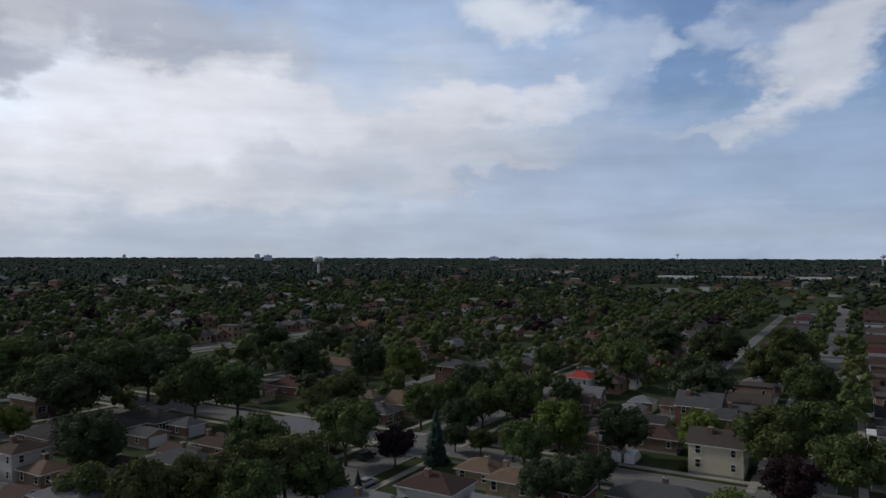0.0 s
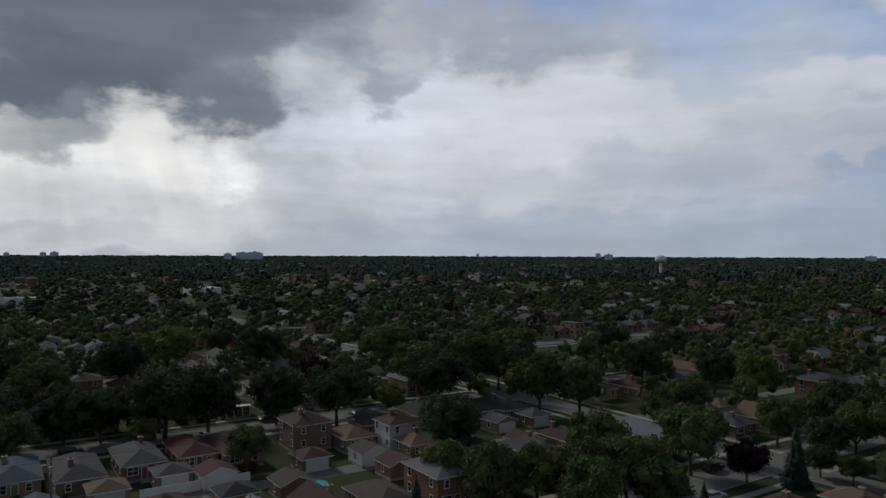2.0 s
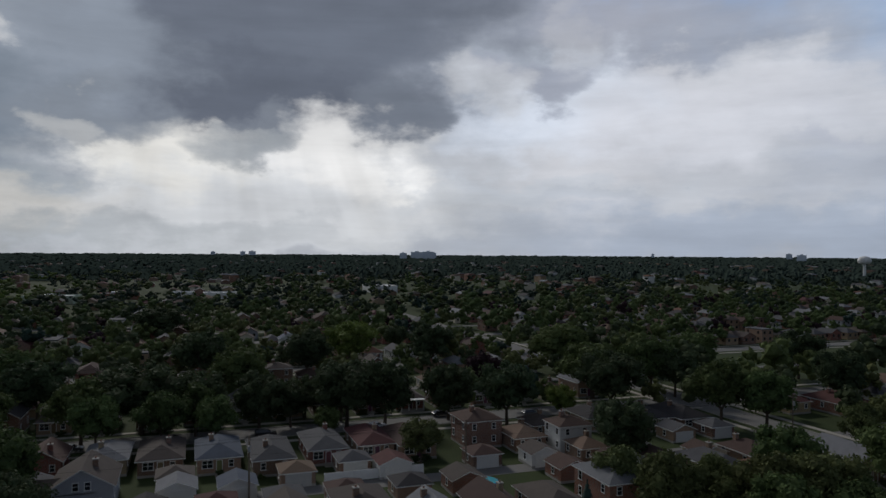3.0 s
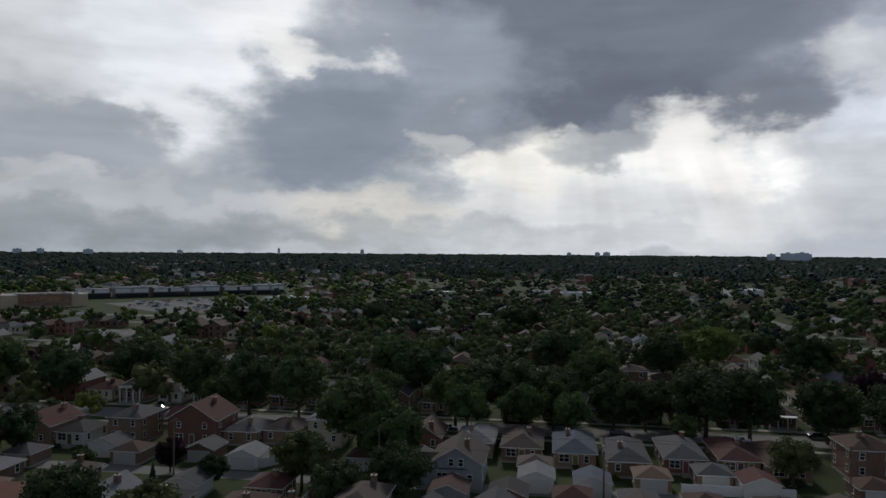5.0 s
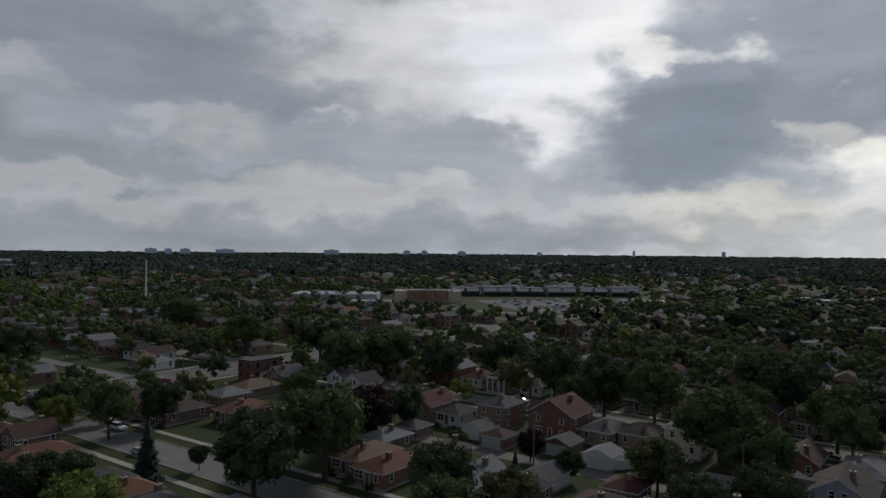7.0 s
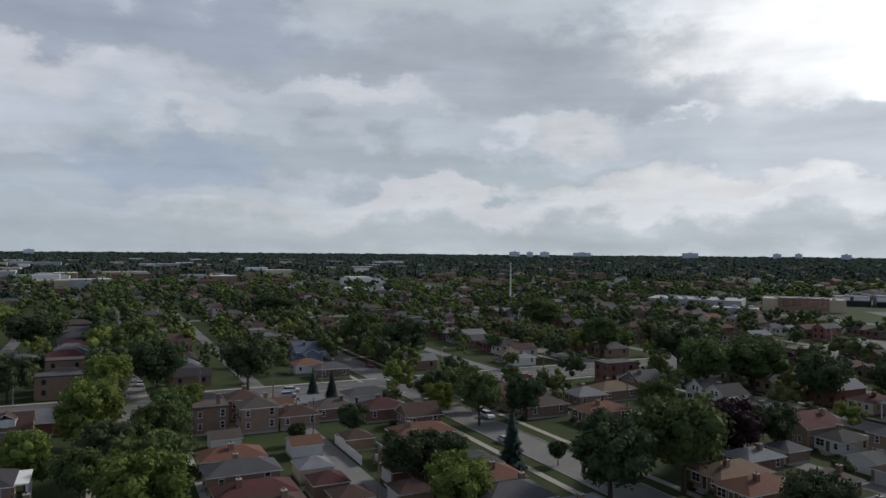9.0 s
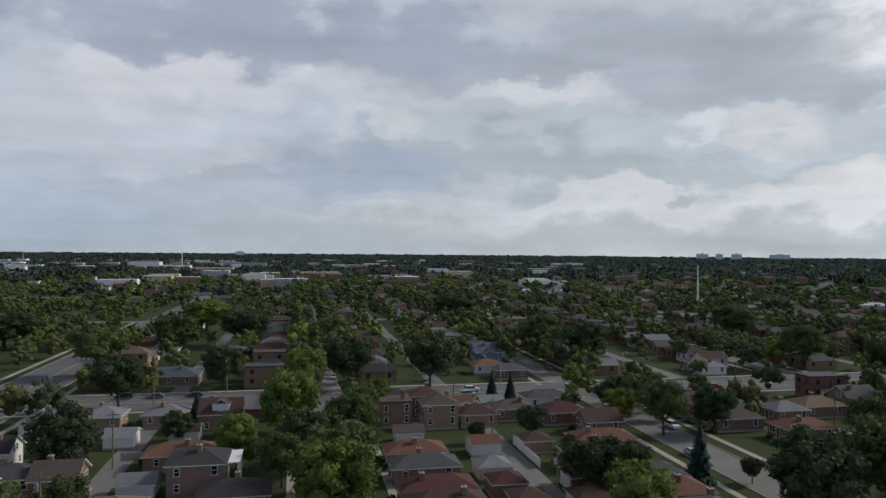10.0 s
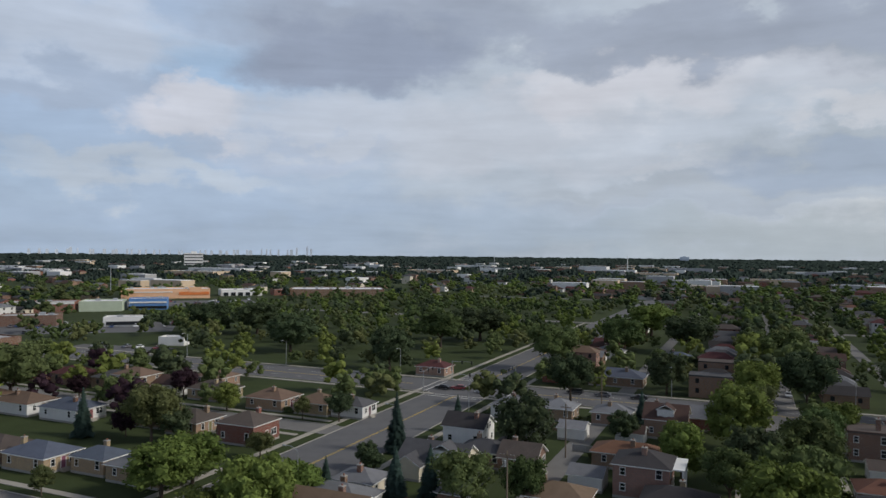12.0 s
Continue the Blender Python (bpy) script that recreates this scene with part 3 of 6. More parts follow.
def house(x, y, w=13.0, d=8.4, floors=1, roof="hip", colour="brown", wall="tan", turn=0.0, front=1, wing=None, dormer=None, porch=False, rich=True, chimney=True, rise=None, scale_z=1.0, storey=2.55):
    """A house of w by d metres with its ridge along w. front: the end (+1 or -1 of its long axis) with the entrance."""
    z = (0.55 + storey * floors) * scale_z
    rise = rise or (min(w, d) * 0.5 * (0.42 if roof == "hip" else 0.6))
    kinds = {1: "one-storey", 1.5: "one-and-a-half-storey", 2: "two-storey"}
    h = thing("house", pose(x, y, 0, 0, 0, turn), "%s %s house with a %s %s roof" % (kinds.get(floors, "two-storey"), WALL_WORD[wall], ROOF_WORD[colour], {"hip": "hipped shingle", "gable": "gabled shingle", "flat": "flat"}[roof]),
              "house", "houses along the streets")
    c, s_ = abs(math.cos(radians(turn))), abs(math.sin(radians(turn)))
    TAKEN.append((x, y, (w * c + d * s_) / 2, (w * s_ + d * c) / 2))
    wm, rm = WALLS[wall], ROOFS[colour]
    part("wall", wall_shape(w, d, z, rise, roof, wm), h)
    part("roof", roof_shape(w, d, z, rise, roof, rm, wm), h)
    if wing:        # a lower wing crossing the main roof: (along, out, width, depth, drop)
        a, o, ww, wd, drop = wing
        m = pose(a, o, 0, 0, 0, 90)
        part("wing_wall", wall_shape(wd, ww, z - drop, ww * 0.3, "gable", wm), h, at=m)
        part("wing_roof", roof_shape(wd, ww, z - drop, ww * 0.3, "gable", rm, wm), h, at=m)
    if dormer:      # (along, side, width, wall)
        a, sd, dw, dm = dormer
        m = pose(a, sd * d * 0.22, z + rise * 0.18, 0, 0, 90)
        ds = Shape()
        ds.box(-d * 0.2, -dw / 2, -0.6, d * 0.2, dw / 2, 1.5, WALLS[dm])
        db = part("dormer", ds, h, at=m)
        part("dormer_roof", roof_shape(d * 0.4, dw, 1.5, dw * 0.28, "gable", rm, WALLS[dm], 0.25), db)
        part("window", WIN["small"][0], db, at=pose(sd * (d * 0.2 + 0.03), 0, 0.1, 0, 0, 90 * sd))
    if porch:       # a front porch: deck, posts and a roof slab on the entrance end
        ps = Shape()
        x0, x1 = sorted((front * w / 2, front * (w / 2 + 2.2)))
        ps.box(x0, -d * 0.42, -0.1, x1, d * 0.42, 0.5, KERB)
        part("porch_deck", ps, h)
        top = z - 0.25 if floors < 2 or d > 8.3 else 2.9
        for q in (-0.4, -0.14, 0.14, 0.4):
            cs = Shape()
            px = front * (w / 2 + 2.0)
            cs.box(px - 0.13, q * d - 0.13, 0.5, px + 0.13, q * d + 0.13, top, TRIM)
            part("porch_column", cs, h, "white square column")
        rs = Shape()
        rs.box(x0 - 0.1, -d * 0.44, top, x1 + 0.15, d * 0.44, top + 0.22, TRIM)
        part("porch_roof", rs, h)
    if chimney:
        cs = Shape()
        cx, cy = rng.uniform(-w * 0.3, w * 0.3), rng.choice((-1, 1)) * d * 0.16
        top = z + rise * 0.7 + 1.1
        cs.box(cx - 0.4, cy - 0.4, z - 0.4, cx + 0.4, cy + 0.4, top, BRICKS["brown" if wall not in BRICKS else wall])
        cs.box(cx - 0.46, cy - 0.46, top, cx + 0.46, cy + 0.46, top + 0.12, KERB)
        cs.tube((cx, cy, top + 0.12), (cx, cy, top + 0.45), 0.14, 0.12, BRICKS["red"], 8)
        part("chimney", cs, h)
    if not rich:
        return h
    near = math.hypot(x, y) < 138

    def win(kind, m):
        if near:
            part("pane", WIN[kind][1], part("window", WIN[kind][0], h, at=m))
        else:
            part("window", WIN[kind + "_far"][0], h, at=m)

    for lev in range(int(math.ceil(floors))):
        zb = (0.55 + lev * storey + 0.8) * scale_z
        if zb + 1.3 > z and roof != "gable":
            continue
        for sx in (-1, 1):          # the two ends
            spots = (-d * 0.27, d * 0.27)
            for k, o in enumerate(spots):
                kind = "wide" if (sx == front and k == 0 and lev == 0) else "small"
                if floors == 1.5 and lev == 1:
                    o *= 0.35
                win(kind, pose(sx * (w / 2 + 0.02), o, zb, 0, 0, 90 * sx))
        if floors == 1.5 and lev == 1:
            continue
        for sy in (-1, 1):          # the two long sides
            for k in range(3 if w > 12.5 else 2):
                o = w * (-0.32 + 0.64 * k / (2 if w > 12.5 else 1))
                win("tall" if k == 0 else "small", pose(o, sy * (d / 2 + 0.02), zb, 0, 0, 0 if sy < 0 else 180))
    part("door", WIN["door"], h, at=pose(front * (w / 2 + 0.02), 0, 0.56, 0, 0, 90 * front))
    part("steps", WIN["steps"], h, at=pose(front * (w / 2 + 0.04), 0, 0.0, 0, 0, 90 * front))
    return h


GARDOOR = Shape()
for i in range(4):
    GARDOOR.box(-2.2, -0.06, 0.56 * i + 0.01, 2.2, 0.02, 0.56 * i + 0.55, GDOOR, 0.0)
GARDOOR = GARDOOR.mesh("garage_door")


def garage(x, y, w=5.8, d=5.8, roof="hip", colour="brown", wall="tan", turn=0.0, door=1, free_door=None):
    """A detached garage; door: which end of its long axis opens."""
    z = 2.55
    h = thing("garage", pose(x, y, 0, 0, 0, turn), "detached %s garage with a %s roof" % (WALL_WORD[wall], ROOF_WORD[colour]), "garage", "garages along the alleys")
    TAKEN.append((x, y, max(w, d) / 2, max(w, d) / 2))
    part("wall", wall_shape(w, d, z, d * 0.2, roof, WALLS[wall]), h)
    part("roof", roof_shape(w, d, z, d * 0.2, roof, ROOFS[colour], WALLS[wall], 0.3), h)
    part("garage_door", GARDOOR, h, "panelled overhead door", at=pose(door * (w / 2 + 0.03), 0, 0.1, 0, 0, 90 * door))
    part("window", WIN["small_far"][0], h, at=pose(0, -(d / 2 + 0.02), 1.05, 0, 0, 0))
    return h

# ---- trees ----
def crown_points(r, seed, height, base, lobes, spread, top=0.0):
    """Lobes of a crown: centres and radii round an uneven spheroid; top > 0 spreads the crown towards its upper half."""
    q = random.Random(seed)
    out = []
    for i in range(lobes):
        u = (i + 0.5) / lobes
        a = i * 2.39996 + q.uniform(-0.5, 0.5)
        zz = 1 - 1.85 * u
        rr = math.sqrt(max(0.0, 1 - min(1, abs(zz)) ** 2.2)) * q.uniform(0.50, 0.92) * (1 + top * zz)
        size = spread * r * q.uniform(0.20, 0.40) * (0.85 if zz > 0.75 else 1.0)
        out.append((math.cos(a) * rr * r, math.sin(a) * rr * r, base + height * (0.5 + 0.43 * zz * q.uniform(0.80, 1.10)), size))
    for i in range(3):
        a = i * 2.1 + q.uniform(-0.4, 0.4)
        out.append((math.cos(a) * r * 0.22, math.sin(a) * r * 0.22, base + height * (0.36 + 0.12 * i), r * 0.42))
    return out


def ico(sub):
    bm = bmesh.new()
    bmesh.ops.create_icosphere(bm, subdivisions=sub, radius=1.0)
    v = np.array([p.co[:] for p in bm.verts])
    f = np.array([[p.index for p in q.verts] for q in bm.faces])
    bm.free()
    return v, f


ICO1 = ico(1)


def leafy(lobes, count, size, seed, squash=0.85, core=0.80, reach=(0.80, 1.20)):
    """Vertices and faces of many small leaf sprays on the lobes, over dim cores."""
    q = np.random.RandomState(seed)
    L = np.array(lobes)
    area = L[:, 3] ** 2
    pick = q.choice(len(L), count, p=area / area.sum())
    n = q.normal(size=(count, 3))
    n[:, 2] += 0.25
    n /= np.linalg.norm(n, axis=1)[:, None]
    c = L[pick, :3] + n * (L[pick, 3] * q.uniform(*reach, count))[:, None] * np.array([1, 1, squash])
    t = np.cross(n, q.normal(size=(count, 3)))
    t /= np.linalg.norm(t, axis=1)[:, None]
    tilt = n + 0.9 * q.normal(size=(count, 3)) * 0.6
    tilt /= np.linalg.norm(tilt, axis=1)[:, None]
    t = np.cross(tilt, t)
    t /= np.linalg.norm(t, axis=1)[:, None]
    b = np.cross(tilt, t)
    s = size * q.uniform(0.55, 1.25, count)[:, None]
    v = np.stack([c - t * s, c + b * s * 0.62, c + t * s, c - b * s * 0.62], 1).reshape(-1, 3)
    f = (np.arange(count)[:, None] * 4 + np.arange(4)[None]).tolist()
    iv, jf = ICO1
    vs, fs, o = [v], f, len(v)
    for x, y, z, r in lobes:
        w = iv * r * core * np.array([1, 1, squash]) + np.array([x, y, z])
        w += q.normal(size=w.shape) * r * 0.07
        vs.append(w)
        fs += (jf + o).tolist()
        o += len(iv)
    return np.concatenate(vs), fs


def tree_meshes(seed, height, r, kind, lobes=15, count=1500, size=0.55):
    q = random.Random(seed)
    s = Shape()
    fork = height * q.uniform(0.24, 0.34)
    s.tube((0, 0, -0.2), (0.1, 0.05, fork), 0.36 * height / 12, 0.24 * height / 12, BARK, 8)
    for i in range(6):
        a = i * 1.05 + q.uniform(-0.3, 0.3)
        k = (math.cos(a) * r * 0.35, math.sin(a) * r * 0.35, fork + height * q.uniform(0.14, 0.24))
        e = (math.cos(a) * r * 0.68, math.sin(a) * r * 0.68, fork + height * q.uniform(0.32, 0.5))
        s.tube((0.1, 0.05, fork - 0.15), k, 0.16 * height / 12, 0.11 * height / 12, BARK, 5, False)
        s.tube(k, e, 0.11 * height / 12, 0.03, BARK, 5, False)
    ch = height * q.choice((0.84, 0.76, 0.70))
    L = crown_points(r, seed, ch, height - ch, lobes, 1.0, q.choice((0.0, 0.18, 0.3)))
    v, f = leafy(L, count, size, seed)
    c = bpy.data.meshes.new("crown")
    c.from_pydata(v.tolist(), [], f)
    c.materials.append(LEAF[kind])
    return s.mesh("trunk"), c


def spruce_meshes(seed, height, r):
    q = random.Random(seed)
    s = Shape()
    s.tube((0, 0, -0.2), (0, 0, height * 0.97), 0.22, 0.03, BARK, 7)
    vs, fs = [], []
    tiers = 15
    for i in range(tiers):
        u = i / (tiers - 1)
        z = 0.7 + (height - 1.2) * u
        rr = r * (1 - u) ** 0.85 + 0.18
        n = int(15 - 7 * u)
        for j in range(n):
            a = 2 * math.pi * (j + q.random()) / n
            ln = rr * q.uniform(0.75, 1.1)
            w = 0.42 * ln * 0.7 + 0.12
            dx, dy = math.cos(a), math.sin(a)
            for lift in (0.0, 0.28):
                o = len(vs)
                zz = z + lift
                vs += [(0, 0, zz + 0.35), (dx * ln * 0.6 - dy * w, dy * ln * 0.6 + dx * w, zz + 0.05 - 0.1 * ln), (dx * ln, dy * ln, zz - 0.22 * ln), (dx * ln * 0.6 + dy * w, dy * ln * 0.6 - dx * w, zz + 0.05 - 0.1 * ln)]
                fs.append((o, o + 1, o + 2, o + 3))
    c = bpy.data.meshes.new("crown")
    c.from_pydata(vs, [], fs)
    c.materials.append(LEAF["spruce"])
    return s.mesh("trunk"), c


KINDS = {}
TREE_LABEL = {"mid": "broad leafy street tree with a full green crown", "dark": "dense dark green broadleaf tree", "light": "light yellow-green leafy tree", "olive": "olive green spreading tree",
              "plum": "dark purple-leaved rounded ornamental tree", "spruce": "tall conical blue-green spruce"}
TREES = []
CROWNS = []


def tree(x, y, height=11.0, kind="mid", r=None, label=""):
    """A tree of that height; the crown's half width r follows from it unless given."""
    k = (kind, rng.randrange(3))
    if k not in KINDS:
        sd = 11 * len(KINDS) + 5
        KINDS[k] = spruce_meshes(sd, 10.0, 2.6) if kind == "spruce" else tree_meshes(sd, 10.0, 4.4, kind, 24 + 4 * k[1], 3600, 0.29)
    tr, cr = KINDS[k]
    r = r or (height * 0.26 if kind == "spruce" else height * rng.uniform(0.40, 0.48))
    sx = r / (2.6 if kind == "spruce" else 4.4)
    ob = thing("tree", pose(x, y, 0, 0, 0, rng.uniform(0, 360)) , label or TREE_LABEL[kind], "tree", "trees of the suburb")
    sc = Matrix.Diagonal((sx, sx, height / 10.0, 1))
    part("trunk", tr, ob, at=sc)
    part("crown", cr, ob, at=sc)
    CROWNS.append((x, y, r))
    return ob


def shrub(x, y, r):
    """A rounded garden shrub."""
    k = ("shrub", rng.randrange(3))
    if k not in KINDS:
        v, f = leafy(crown_points(1.0, 300 + k[1], 1.3, -0.1, 6, 1.1), 260, 0.16, 300 + k[1])
        me = bpy.data.meshes.new("shrub")
        me.from_pydata(v.tolist(), [], f)
        me.materials.append(LEAF[("mid", "dark", "olive")[k[1]]])
        KINDS[k] = me
    ob = new("shrub", KINDS[k])
    ob.matrix_basis = pose(x, y, 0, 0, 0, rng.uniform(0, 360)) @ Matrix.Diagonal((r, r, r, 1))
    return tagged(ob, "low rounded green garden shrub beside a house", "shrub", "garden shrubs")

# ---- houses, garages and trees that stand out, one by one ----
house(-128.5, 72.7, 6.6, 7.1, 2, "hip", "brown", "white", front=-1)
house(-139.5, 107.8, 13.9, 7.9, 1, "hip", "dark", "brown", front=1)
house(-108.9, 100.8, 8.8, 7.1, 1, "hip", "brown", "tan", front=1)
house(-56.9, 96.6, 9.5, 7.9, 1.5, "hip", "brown", "white", front=-1)
house(-56.8, 112.0, 6.6, 6.3, 1, "hip", "tan", "yellow", front=1)
house(-49.0, 109.4, 8, 6.3, 1, "hip", "tan", "yellow", front=1)
house(-59.7, 140.4, 11.7, 7.1, 1, "hip", "tan", "tan", front=1)
house(-67.6, 196.8, 6.6, 7.9, 2, "hip", "red", "white", front=1)
house(-107.8, 195.4, 10.9, 7.9, 2, "hip", "grey", "red", front=1)
house(-99.7, 140.4, 10.9, 7.1, 1, "hip", "grey", "brown", front=1)
house(-97.7, 151.8, 8.8, 7.9, 1, "gable", "tan", "tan", front=-1)
house(-31.1, 174.4, 9.5, 8.7, 2, "gable", "grey", "red", front=1)
house(-22.6, 173.2, 6.6, 7.9, 1.5, "gable", "grey", "red", front=1)
house(-21.9, 140.4, 9.5, 7.1, 2, "gable", "taupe", "cream", front=-1)
house(-25.9, 112.5, 14.6, 7.9, 1, "hip", "grey", "brown", front=1)
house(-67.2, 164.8, 7.3, 7.1, 1, "gable", "tan", "cream", front=1)
house(-35.3, 150.7, 8.8, 7.1, 1, "hip", "brown", "tan", front=1)
house(-138.8, 156.5, 13.1, 9.5, 1, "hip", "maroon", "red", front=1)
house(-228.6, 337.9, 8.8, 7.1, 1, "hip", "taupe", "tan", front=1)
house(-145.1, 232.3, 6.6, 7.1, 2, "hip", "brown", "red", front=1)
house(-44.3, 140.4, 8, 7.1, 1, "hip", "tan", "tan", front=1)
house(-142.5, -4.8, 14.0, 7.5, 1, "hip", "taupe", "brown", front=1)
house(-140.5, 5.1, 14.0, 7.5, 1, "hip", "blue", "tan", front=1)
house(-137.0, 14.3, 15.0, 7.1, 1, "hip", "grey", "brown", front=-1)
house(-140.0, 24.6, 14.0, 7.1, 1, "hip", "grey", "red", front=1)
house(-140.5, 34.1, 14.0, 6.7, 1, "hip", "maroon", "tan", front=1)
house(-138.5, 41.7, 15.0, 7.1, 1, "hip", "brown", "tan", front=1)
house(-139.0, 56.8, 8.8, 7.9, 2, "hip", "brown", "brown", front=-1)
house(-133.3, 64.6, 8.8, 6.7, 1, "hip", "tan", "brown", front=-1)
house(-141.2, 72.6, 8, 6.3, 1, "hip", "taupe", "tan", front=-1)
house(-121.4, 72.7, 6.6, 5.5, 1, "hip", "tan", "tan", front=-1)
house(-216.0, 24.6, 6.6, 7.9, 2, "hip", "taupe", "brown", front=1)
house(-217.1, 34.1, 8.8, 7.1, 1, "hip", "brown", "red", front=1)
house(-197.1, 67.3, 9.5, 7.9, 1, "hip", "tan", "cream", front=1)
house(-224.4, 56.0, 8.8, 7.1, 1.5, "gable", "taupe", "brown", front=1)
house(-216.2, 94.3, 6.6, 6.3, 1.5, "gable", "pale", "white", front=1)
house(-218.4, 105.8, 8.8, 7.1, 1, "gable", "grey", "white", front=1)
house(-287.9, 36.8, 6.6, 7.1, 2, "gable", "blue", "white", front=1)
garage(-124.4, 34.5, roof="gable", colour="maroon", wall="white", door=1)
house(-140.8, 99.8, 11.7, 7.1, 1, "hip", "dark", "brown", front=1)
house(-124.4, -15.2, 10.9, 8.7, 1.5, "gable", "taupe", "grey", front=1, wing=(2.5, -2.5, 5.0, 8.0, 0.8))
house(-140.4, -71.2, 10.2, 10.3, 2, "gable", "maroon", "red", front=1, wing=(-1.5, -3.5, 5.5, 7.5, 0.6))
house(-139.1, -85.6, 8.8, 7.1, 2, "hip", "grey", "tan", front=1)
house(-135.3, -103.0, 10.2, 7.9, 1.5, "gable", "maroon", "tan", front=1)
house(-135.4, -95.4, 8, 6.3, 1, "hip", "dark", "white", front=1)
house(-140.2, -117.5, 10.9, 7.9, 1, "hip", "grey", "brown", front=1)
house(-144.4, -133.3, 8, 7.1, 1.5, "gable", "dark", "white", front=1)
house(-95.1, -81.2, 11.7, 7.1, 1, "hip", "terracotta", "red", front=1)
house(-108.4, -93.8, 8.8, 6.3, 1, "hip", "pale", "brown", front=1)
house(-107.7, -79.0, 10.2, 6.3, 1, "hip", "taupe", "brown", front=1)
house(-97.2, -56.8, 10.2, 7.1, 1, "hip", "dark", "brown", front=1)
house(-142.5, -62.0, 9.5, 7.1, 1, "hip", "grey", "tan", front=-1)
house(-144.6, -54.4, 9.5, 7.1, 1, "hip", "taupe", "tan", front=-1)
house(-97.9, -43.6, 10.2, 7.1, 1, "hip", "brown", "brown", front=1)
house(-109.2, -43.6, 6.6, 5.5, 1, "hip", "maroon", "brown", front=1)
house(-221.5, 3.3, 11.7, 8.7, 1, "hip", "maroon", "red", front=1)
house(-223.9, -14.2, 8.8, 7.1, 1, "hip", "dark", "grey", front=1)
house(-234.0, 57.6, 9.5, 7.9, 1, "hip", "maroon", "red", front=1)
house(-274.8, -78.6, 14.6, 7.1, 1, "hip", "grey", "tan", front=1)
house(-226.6, -113.0, 8.8, 7.1, 1, "gable", "pale", "grey", front=1)
house(-357.1, -4.0, 8.8, 7.1, 1, "hip", "maroon", "red", front=1)
house(29.8, -172.6, 8.8, 7.5, 1, "hip", "pale", "tan", front=-1)
house(16.8, -166.0, 8.8, 8.7, 1.5, "gable", "brown", "tan", front=-1, dormer=(0.0, 1, 3.5, 'white'))
house(16.2, -124.0, 9.0, 8.4, 2, "hip", "dark", "pink", front=-1, porch=True)
house(20.8, -138.6, 13.0, 7.0, 1, "hip", "terracotta", "tan", front=-1)
house(-21.6, -163.9, 7.3, 7.1, 2, "flat", "taupe", "brown", front=1)
house(-31.4, -161.0, 8, 7.1, 2, "hip", "taupe", "tan", front=1)
house(-40.3, -161.2, 8.8, 7.1, 1, "hip", "brown", "tan", front=1)
house(-50.0, -165.5, 9.5, 7.1, 1, "hip", "taupe", "brown", front=1)
house(-60.8, -160.3, 10.2, 7.9, 1, "hip", "maroon", "red", front=1)
house(-65.9, -150.2, 8, 7.1, 1, "gable", "brown", "brown", front=1)
house(-21.4, -132.9, 10.9, 6.7, 1, "hip", "terracotta", "tan", front=1)
house(-21.6, -123.7, 11.7, 6.7, 1, "hip", "grey", "tan", front=1)
house(-21.6, -111.8, 11.7, 6.7, 1, "hip", "maroon", "brown", front=1)
house(-21.6, -104.1, 11.7, 6.7, 1, "hip", "brown", "brown", front=1)
house(-60.0, -135.2, 12.4, 7.1, 1, "hip", "terracotta", "tan", front=-1)
house(-55.0, -126.4, 12.4, 7.1, 1, "hip", "brown", "tan", front=-1)
house(-59.0, -112.1, 9.5, 7.1, 1, "hip", "grey", "tan", front=-1)
house(-58.3, -103.9, 10.2, 7.1, 1, "hip", "terracotta", "red", front=-1)
house(-56.7, -94.2, 11.7, 7.9, 1, "hip", "grey", "brown", front=-1)
house(-107.2, -136.6, 11.7, 7.1, 1, "hip", "terracotta", "red", front=1)
house(-115.0, -153.1, 8.8, 7.1, 1, "hip", "pale", "tan", front=1)
house(-126.3, -156.4, 11.7, 7.9, 1, "hip", "tan", "brown", front=1)
house(-138.6, -157.9, 8.8, 7.9, 1.5, "gable", "grey", "brown", front=1)
house(-146.4, -140.9, 9.5, 7.1, 1.5, "gable", "dark", "white", front=1)
house(-139.1, -125.7, 12.4, 7.1, 1, "hip", "taupe", "brown", front=1)
house(-105.7, -120.4, 10.9, 7.1, 1, "hip", "maroon", "brown", front=1)
house(-66.2, -250.9, 9.5, 9.5, 1.5, "gable", "blue", "blue", front=1, wing=(0, 3.0, 5.5, 8.0, 0.5))
house(-60.8, -229.5, 9.5, 7.1, 1, "hip", "terracotta", "white", front=1)
house(-65.8, -219.2, 10.2, 7.1, 1, "hip", "grey", "brown", front=1)
house(-133.6, -215.7, 8.8, 7.1, 1, "hip", "pale", "white", front=1)
house(-134.7, -224.3, 8.8, 7.1, 1, "hip", "tan", "tan", front=1)
house(-97.3, -88.8, 11.7, 7.1, 1, "hip", "tan", "tan", front=1)
house(24.3, -274.1, 10.9, 7.9, 1, "hip", "blue", "white", front=1)
house(37.4, -224.5, 16.1, 9.5, 1, "hip", "blue", "tan", front=1)
house(-29.9, -171.1, 7.3, 7.1, 2, "hip", "brown", "brown", front=1)
house(119.9, -92.0, 10.9, 7.9, 1, "hip", "blue", "yellow", front=-1)
house(108.2, -94.9, 8, 6.3, 1, "hip", "blue", "yellow", front=-1)
house(96.5, -94.2, 11.7, 7.1, 1, "hip", "pale", "yellow", front=-1)
house(126.1, -125.8, 13.1, 7.9, 1, "hip", "maroon", "tan", front=-1)
house(157.9, -150.2, 10.2, 7.9, 2, "hip", "tan", "tan", front=-1)
house(113.4, -124.2, 8.8, 8.7, 1, "hip", "taupe", "tan", front=-1)
